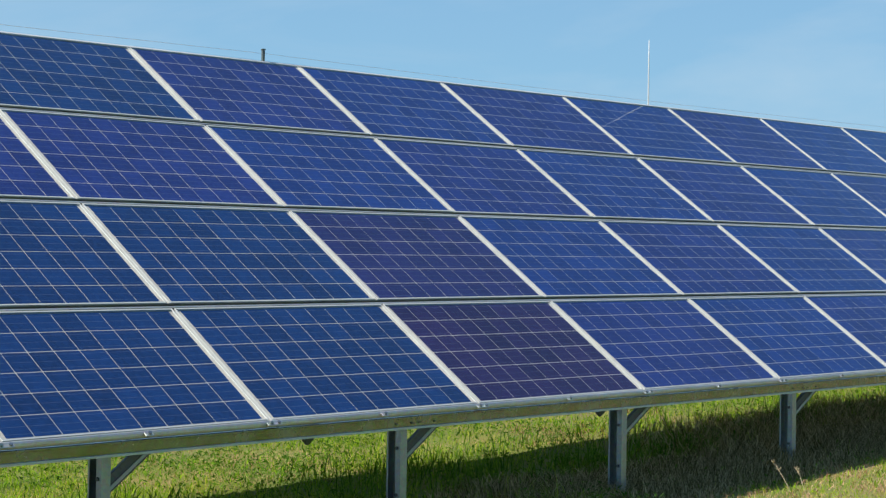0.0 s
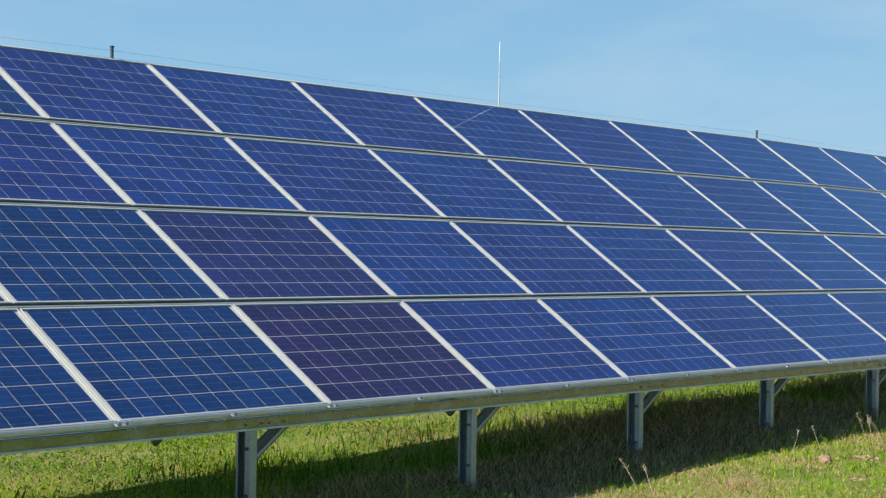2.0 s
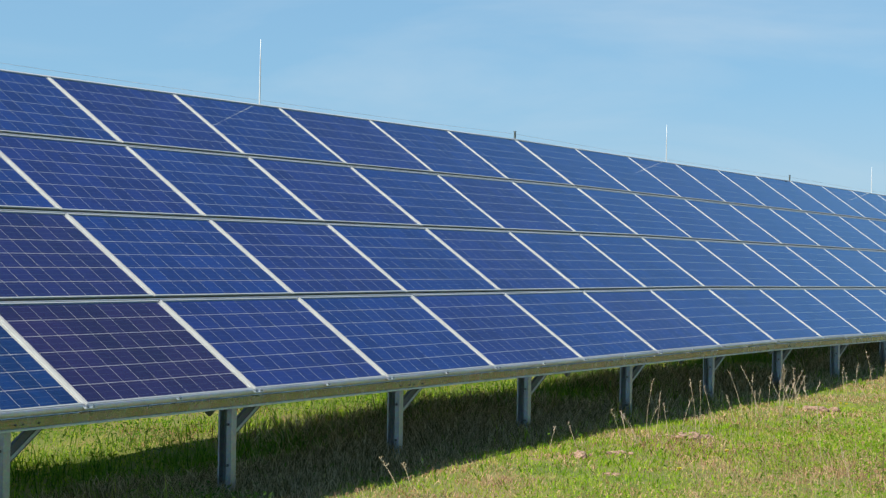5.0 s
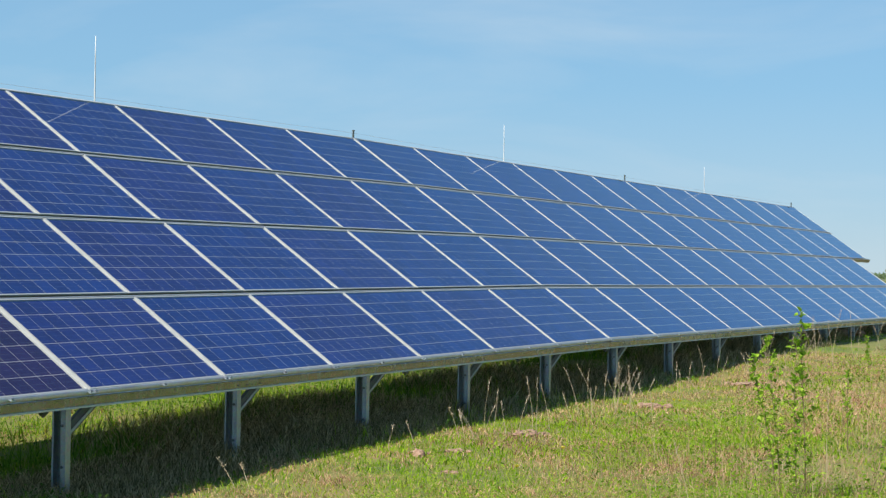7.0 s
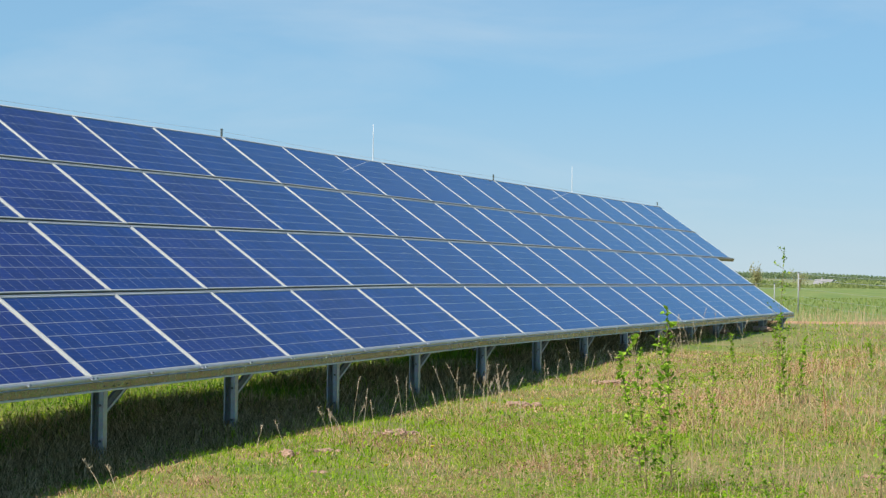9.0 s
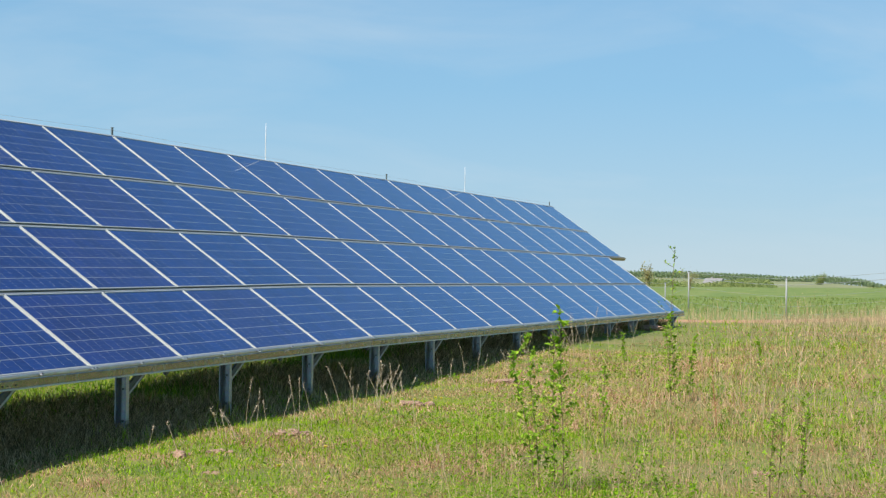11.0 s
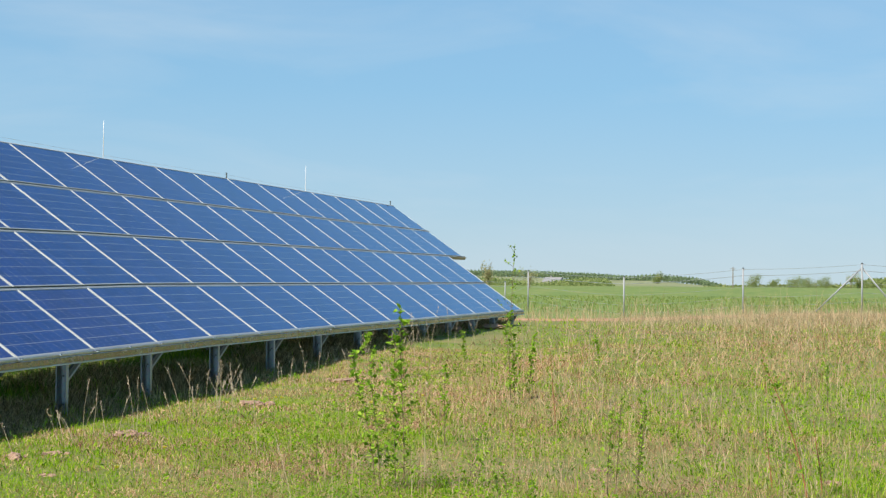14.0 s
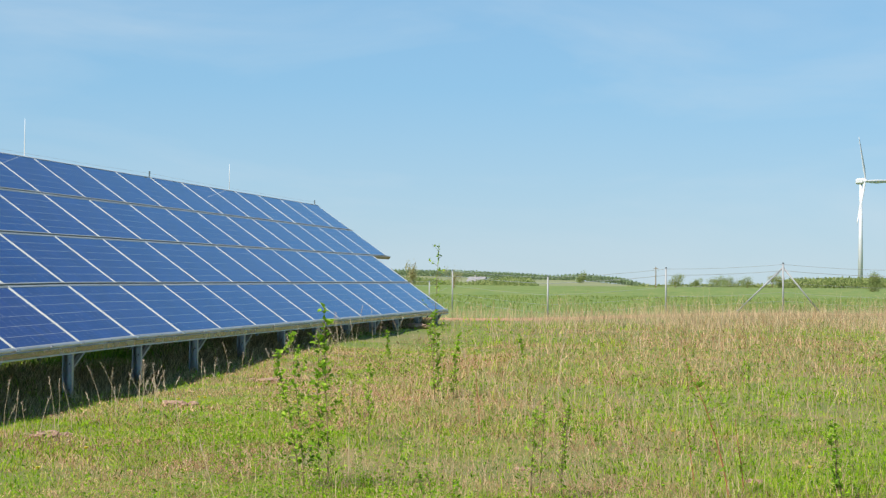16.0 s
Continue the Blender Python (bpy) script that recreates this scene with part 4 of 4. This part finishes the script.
# close-cropped verge before the panels: fresh blades and matted dead ones
cx, cy = rng.uniform(0.5, 20, 85000), rng.uniform(-3.4, -0.1, 85000)
keep = 0.6 * patches(cx, cy, 1.7, 51) + 0.4 * patches(cx, cy, 5.0, 53) < rng.uniform(0.31, 0.56, len(cx))
gx, gy = cx[keep], cy[keep]
blades("verge_grass", "close-cropped green grass beside the panels' shade", gx, gy, rng.uniform(0.015, 0.055, len(gx)), rng.uniform(0.003, 0.007, len(gx)), rng.uniform(0.4, 1.8, len(gx)), GREEN, rng)
dx, dy = cx[~keep], cy[~keep]
blades("verge_thatch", "matted dead grass beside the panels' shade", dx, dy, rng.uniform(0.02, 0.07, len(dx)), rng.uniform(0.003, 0.006, len(dx)), rng.uniform(0.6, 2.0, len(dx)), STRAW, rng)
# straw standing thick over the far half of the meadow
az, r = np.radians(rng.uniform(80, 100, 30000)), rng.uniform(30, 70, 30000)
cx, cy = STAND.x + r * np.sin(az), STAND.y + r * np.cos(az)
rim = np.minimum(58 + 1.25 * (np.degrees(az) - 82), 70)
keep = (cx > 30) & (r < rim) & (cy < -1.5 + 0.05 * (cx - 30)) & (0.3 + 0.5 * patches(cx, cy, 0.25, 43) + 0.4 * patches(cx, cy, 0.9, 44) > rng.uniform(0.3, 1.0, len(cx)))
cx, cy, r, rim = cx[keep], cy[keep], r[keep], rim[keep]
blades("far_straw", "pale pinkish straw standing in the far meadow", cx, cy, rng.gamma(4.0, 0.07, len(cx)) * np.clip((rim - r) / 9, 0.25, 1.0), r * 0.00014, rng.uniform(0.1, 1.0, len(cx)), FENCE_GRASS, rng)
# tall pale grass left standing along the fence
az, r = np.radians(rng.uniform(76, 100, 9000)), rng.uniform(46, 74, 9000)
cx, cy = STAND.x + r * np.sin(az), STAND.y + r * np.cos(az)
keep = (cx > 40) & (patches(cx, cy, 0.3, 41) > rng.uniform(0.3, 0.9, len(cx)))
cx, cy, r = cx[keep], cy[keep], r[keep]
blades("fence_side_grass", "tall pale grass standing before the fence", cx, cy, rng.gamma(5.0, 0.10, len(cx)), np.full(len(cx), 0.008), rng.uniform(0.1, 0.5, len(cx)), FENCE_GRASS, rng)


# ---- single plants, soil heaps, flowers ----
def leaf_mesh(material):
    """A small folded, pointed leaf along +x."""
    bm = bmesh.new()
    row = ((0.0, 0.0), (0.25, 0.24), (0.55, 0.30), (0.82, 0.16), (1.0, 0.0))
    mid = [bm.verts.new((x, 0, 0.10 * math.sin(x * 3.1))) for x, _ in row]
    for s in (1, -1):
        rim = [bm.verts.new((x, s * w, 0.10 * math.sin(x * 3.1) + 0.30 * w)) for x, w in row[1:-1]]
        bm.faces.new((mid[0], mid[1], rim[0]))
        bm.faces.new((mid[1], mid[2], rim[1], rim[0]))
        bm.faces.new((mid[2], mid[3], rim[2], rim[1]))
        bm.faces.new((mid[3], mid[4], rim[2]))
    me = bpy.data.meshes.new("leaf")
    bm.to_mesh(me)
    bm.free()
    me.materials.append(material)
    return me


def single_leaf_material():
    k = Mat("sapling_leaf")
    n, l = k.n, k.l
    n.remove(k.b)
    colour = k.ramp(k.chance(), (0.1, (0.16, 0.31, 0.025)), (0.6, (0.32, 0.50, 0.045)), (0.95, (0.45, 0.60, 0.08)))
    d, t, ms = n.new("ShaderNodeBsdfDiffuse"), n.new("ShaderNodeBsdfTranslucent"), n.new("ShaderNodeMixShader")
    ms.inputs[0].default_value = 0.4
    l.new(colour, d.inputs[0])
    l.new(colour, t.inputs[0])
    l.new(d.outputs[0], ms.inputs[1])
    l.new(t.outputs[0], ms.inputs[2])
    l.new(ms.outputs[0], n["Material Output"].inputs[0])
    return k.m


LEAF_ME = leaf_mesh(single_leaf_material())
RED_STEM = plain("reddish_stem", (0.26, 0.09, 0.04), (0.42, 0.17, 0.07), 50, 0.8)
DRY_STEM = plain("dry_stalk", (0.42, 0.31, 0.18), (0.62, 0.50, 0.33), 50, 0.85)
SEED = plain("seed_head", (0.34, 0.24, 0.15), (0.60, 0.50, 0.38), 60, 0.9)


def stem_run(height, lean_x, lean_y, bend, rnd, steps=8):
    pts = []
    for k in range(steps + 1):
        t = k / steps
        pts.append(Vector((lean_x * t ** 1.4 + bend * math.sin(t * 5 + rnd) * 0.5 * t, lean_y * t ** 1.4 + bend * math.cos(t * 4 + rnd) * 0.4 * t, height * t)))
    return pts


def sapling(x, y, height, leaves, lean=(0, 0), leaf_size=0.045, from_t=0.15, stems=1, seed=0, stem_mat=None, tuft=0, thick=1.0):
    r = random.Random(seed)
    root = thing("sapling", "young leafy green sapling standing in the meadow", "sapling", "saplings in the meadow", pose(x, y, ground_at(x, y)))
    for s in range(stems):
        h = height * (1 - 0.14 * s)
        off = Vector((r.uniform(-0.05, 0.05) * s, r.uniform(-0.09, 0.09) * s, 0))
        pts = [p + off for p in stem_run(h, lean[0] + r.uniform(-0.06, 0.06) * s, lean[1] + r.uniform(-0.1, 0.1) * s, 0.04 * h, r.uniform(0, 6))]
        part("stem", sweep(pts, [thick * (0.0035 * (1 - 0.8 * k / 8) + 0.001) for k in range(9)]), stem_mat or BARK, root)
        n = int(leaves * 3.2) // stems
        twigs = []
        for k in range(max(3, n // 6)):   # short side twigs
            t = from_t + (0.97 - from_t) * (k + r.random()) / max(3, n // 6)
            i = min(int(t * 8), 7)
            p, turn = pts[i].lerp(pts[i + 1], t * 8 - i), r.uniform(0, 2 * math.pi)
            far = r.uniform(0.03, 0.13) * h * (1.25 - 0.8 * t)
            twigs.append((p, p + Vector((far * math.cos(turn), far * math.sin(turn), far * r.uniform(0.5, 1.2)))))
            part("twig", sweep(list(twigs[-1]), [0.002, 0.001], 4), stem_mat or BARK, root)
        for k in range(n + tuft):
            if k < n and r.random() < 0.72:
                p, q = r.choice(twigs)
                p = p.lerp(q, r.uniform(0.35, 1.0))
            else:
                t = min(0.999, from_t + (1 - from_t) * r.random() if k < n else r.uniform(0.93, 1.0))
                i = int(t * 8)
                p = pts[i].lerp(pts[i + 1], t * 8 - i)
            turn = r.uniform(0, 360)
            size = leaf_size * r.uniform(0.45, 1.15)
            ob = new("leaf", LEAF_ME)
            ob.parent = root
            ob.matrix_local = pose(p.x, p.y, p.z, 0, -r.uniform(-15, 65), turn) @ pose(0, 0, 0, r.uniform(-35, 35), 0, 0) @ Matrix.Scale(size, 4)
    return root


SAPLINGS = (  # x, y, height, leaves, lean, leaf size, lowest leaf, stems
    (4.19, -3.93, 1.12, 110, (0, 0.10), 0.048, 0.10, 2), (4.08, -4.13, 1.30, 120, (0, 0.03), 0.050, 0.08, 2), (11.64, -3.47, 1.68, 46, (0, -0.02), 0.040, 0.03, 1),
    (7.08, -3.75, 0.66, 34, (0, 0), 0.040, 0.2, 1), (3.99, -5.61, 0.74, 90, (0, -0.03), 0.027, 0.25, 2), (4.12, -5.74, 0.75, 80, (0, -0.05), 0.027, 0.25, 2),
    (15.27, -3.96, 0.46, 30, (0, 0.04), 0.045, 0.2, 1), (10.37, -6.91, 0.46, 22, (0, 0), 0.036, 0.2, 1),
    (4.28, -7.57, 0.50, 46, (0, 0.02), 0.040, 0.1, 2), (4.69, -3.32, 0.40, 22, (0, 0), 0.034, 0.2, 1), (15.86, -2.08, 0.52, 36, (0, 0.06), 0.050, 0.2, 1), (11.5, -3.55, 0.95, 120, (0, 0.05), 0.050, 0.05, 3),
    (4.5, -4.5, 0.42, 32, (0, -0.1), 0.032, 0.1, 2), (3.6, -4.95, 0.28, 34, (0, 0.05), 0.030, 0.05, 2))
for n, (x, y, h, leaves, lean, size, low, stems) in enumerate(SAPLINGS):
    ob = sapling(x, y, h, leaves, lean, size, low, stems, n, tuft=18 if h > 1.5 else 4)
    if h > 1.5:
        ob["label"] = "tall thin sapling with a tuft of leaves at its tip"
ob = sapling(4.23, -6.86, 0.92, 38, (0, 0.30), 0.030, 0.1, 1, 77, RED_STEM, 9, 1.25)
ob["label"] = "leaning reddish stem with a few small leaves"
for n, (x, y, h) in enumerate(((4.6, -6.95, 0.5), (4.9, -6.6, 0.42), (9.0, -4.4, 0.7), (12.8, -6.2, 0.55))):
    ob = sapling(x, y, h, 16, (0, 0.06), 0.026, 0.2, 1, 90 + n, RED_STEM, thick=1.15)
    ob["label"] = "thin reddish weed stem with small leaves"


def stalk(x, y, height, lean, seed, feathery=False):
    r = random.Random(seed)
    root = thing("dry_stalk", "dry bleached grass stalk with a ragged seed head" if not feathery else "pale feathery dry grass stalk bending over", "dry stalk", "dry stalks along the panels' shade", pose(x, y, ground_at(x, y)))
    pts = stem_run(height, r.uniform(-0.05, 0.05), lean, 0.03, r.uniform(0, 6), 6)
    part("stem", sweep(pts, [0.0027 - 0.00025 * k for k in range(7)], 4), DRY_STEM, root)
    bm = bmesh.new()
    for k in range(12 if not feathery else 18):
        t = r.uniform(0.72, 1.0)
        i = min(int(t * 6), 5)
        p = pts[i].lerp(pts[i + 1], t * 6 - i)
        w = Vector((r.uniform(-1, 1), r.uniform(-1, 1), r.uniform(0.3, 1.6))).normalized() * r.uniform(0.012, 0.035)
        tube(bm, p, p + w, 0.0025, 0.001, 4)
    tagged(part("seed_head", bm, SEED if not feathery else DRY_STEM, root), kind="stuff")
    return root


r = random.Random(3)
for x, y, h in ((9.09, -0.85, 0.42), (9.2, -0.95, 0.34), (9.4, -0.9, 0.50), (9.55, -1.0, 0.40), (9.75, -0.92, 0.46), (9.88, -0.85, 0.36), (10.05, -0.95, 0.30),
                (12.93, -0.75, 0.50), (13.2, -0.8, 0.38), (13.42, -0.8, 0.34), (14.66, -0.9, 0.34), (15.1, -0.9, 0.44), (7.4, -0.95, 0.40), (7.2, -0.9, 0.46), (7.0, -0.95, 0.50), (6.8, -0.9, 0.36),
                (6.5, -0.9, 0.30), (8.1, -0.9, 0.28), (8.5, -0.95, 0.32), (16.2, -1.3, 0.66), (16.6, -1.2, 0.72), (17.1, -1.3, 0.78), (17.6, -1.2, 0.62), (18.4, -1.3, 0.70), (19.2, -1.2, 0.5),
                (20.5, -1.2, 0.5), (21.3, -1.1, 0.44), (11.8, -0.8, 0.3), (5.95, -0.75, 0.24), (6.05, -0.8, 0.2)):
    stalk(x, y, h, r.uniform(-0.12, 0.14), int(x * 100))
for k in range(40):   # ragged clusters along the edge of the shade
    x = r.choice((5.2, 6.6, 7.1, 9.3, 9.7, 10.4, 11.9, 13.1, 14.9, 16.3, 17.5, 18.8)) + r.gauss(0, 0.28)
    stalk(x, -0.75 + r.uniform(-0.3, 0.25), r.uniform(0.20, 0.48), r.uniform(-0.16, 0.18), 3000 + k)
stalk(2.66, -0.50, 0.20, 0.16, 5, True)
stalk(2.72, -0.58, 0.16, 0.10, 6, True)
stalk(5.85, -0.75, 0.28, 0.10, 8, True)
for k in range(46):   # taller single straws out in the meadow
    x, y = r.uniform(3.2, 22), r.uniform(-9.0, -2.4)
    ob = stalk(x, y, r.uniform(0.35, 0.75), r.uniform(-0.15, 0.15), 1000 + k)
    ob["group"] = "single straws in the meadow"


def soil_heap(x, y, w, h, seed):
    """A low heap of crumbs."""
    r = random.Random(seed)
    root = thing("soil_clod", "crumbly clod of bare reddish soil in the grass", "soil clod", "soil clods along the shade's edge", pose(x, y, ground_at(x, y) + 0.004, 0, 0, seed * 47))
    for k in range(9):
        bm = bmesh.new()
        far = 0 if k == 0 else r.uniform(0.15, 0.75) ** 0.8
        ang, size = r.uniform(0, 2 * math.pi), w * (0.36 if k == 0 else r.uniform(0.08, 0.26))
        at = Vector((far * w * math.cos(ang), far * w * 0.6 * math.sin(ang), 0))
        made = bmesh.ops.create_icosphere(bm, subdivisions=3, radius=1.0)["verts"]
        for v in made:
            q = 1 + 0.40 * noise.noise(v.co * 1.7 + Vector((seed, k, 0))) + 0.25 * noise.noise(v.co * 5 + Vector((0, seed, k))) + 0.15 * noise.noise(v.co * 12)
            v.co = at + Vector((v.co.x * size * q, v.co.y * size * 0.8 * q, v.co.z * min(size, h) * 0.7 * q))
        part("crumb", bm, SOIL, root)
    return root


for n, (x, y, w, h) in enumerate(((4.85, -0.85, 0.20, 0.085), (5.2, -1.0, 0.16, 0.05), (6.6, -1.0, 0.26, 0.07), (6.9, -0.95, 0.20, 0.06), (10.3, -0.95, 0.34, 0.07), (4.1, -1.5, 0.12, 0.03),
                                  (13.6, -1.0, 0.4, 0.06), (26.5, 0.6, 1.1, 0.16), (28.5, 0.9, 1.3, 0.18), (30.5, 1.2, 1.2, 0.15), (32.5, 1.0, 1.0, 0.10), (5.2, -7.0, 0.16, 0.04), (5.6, -5.3, 0.15, 0.03))):
    soil_heap(x, y, w, h * 0.65, n + 1)


def dandelion():
    root = thing("dandelion", "yellow dandelion flower in the short grass", "flower", "dandelions in the meadow")
    part("stem", tubes(((0, 0, -0.02), (0.005, 0, 0.10), 0.002), sides=5), LEAF, root)
    bm = bmesh.new()
    bmesh.ops.create_cone(bm, cap_ends=True, segments=9, radius1=0.010, radius2=0.019, depth=0.014)
    bmesh.ops.translate(bm, vec=(0.005, 0, 0.105), verts=bm.verts)
    part("flower_head", bm, PETAL, root, "bright yellow petals")
    return root


first = None
for x, y in ((11.02, -2.27), (10.52, -2.75), (9.18, -1.05), (9.6, -1.2), (10.07, -1.34), (10.15, -1.25), (5.44, -7.42), (12.0, -2.0), (5.3, -1.9), (4.1, -2.0), (9.7, -2.4), (7.7, -6.3), (14.2, -3.1)):
    m = pose(x, y, ground_at(x, y), 0, 0, x * 70)
    first = copy_thing(first, m) if first else dandelion()
    first.matrix_world = m
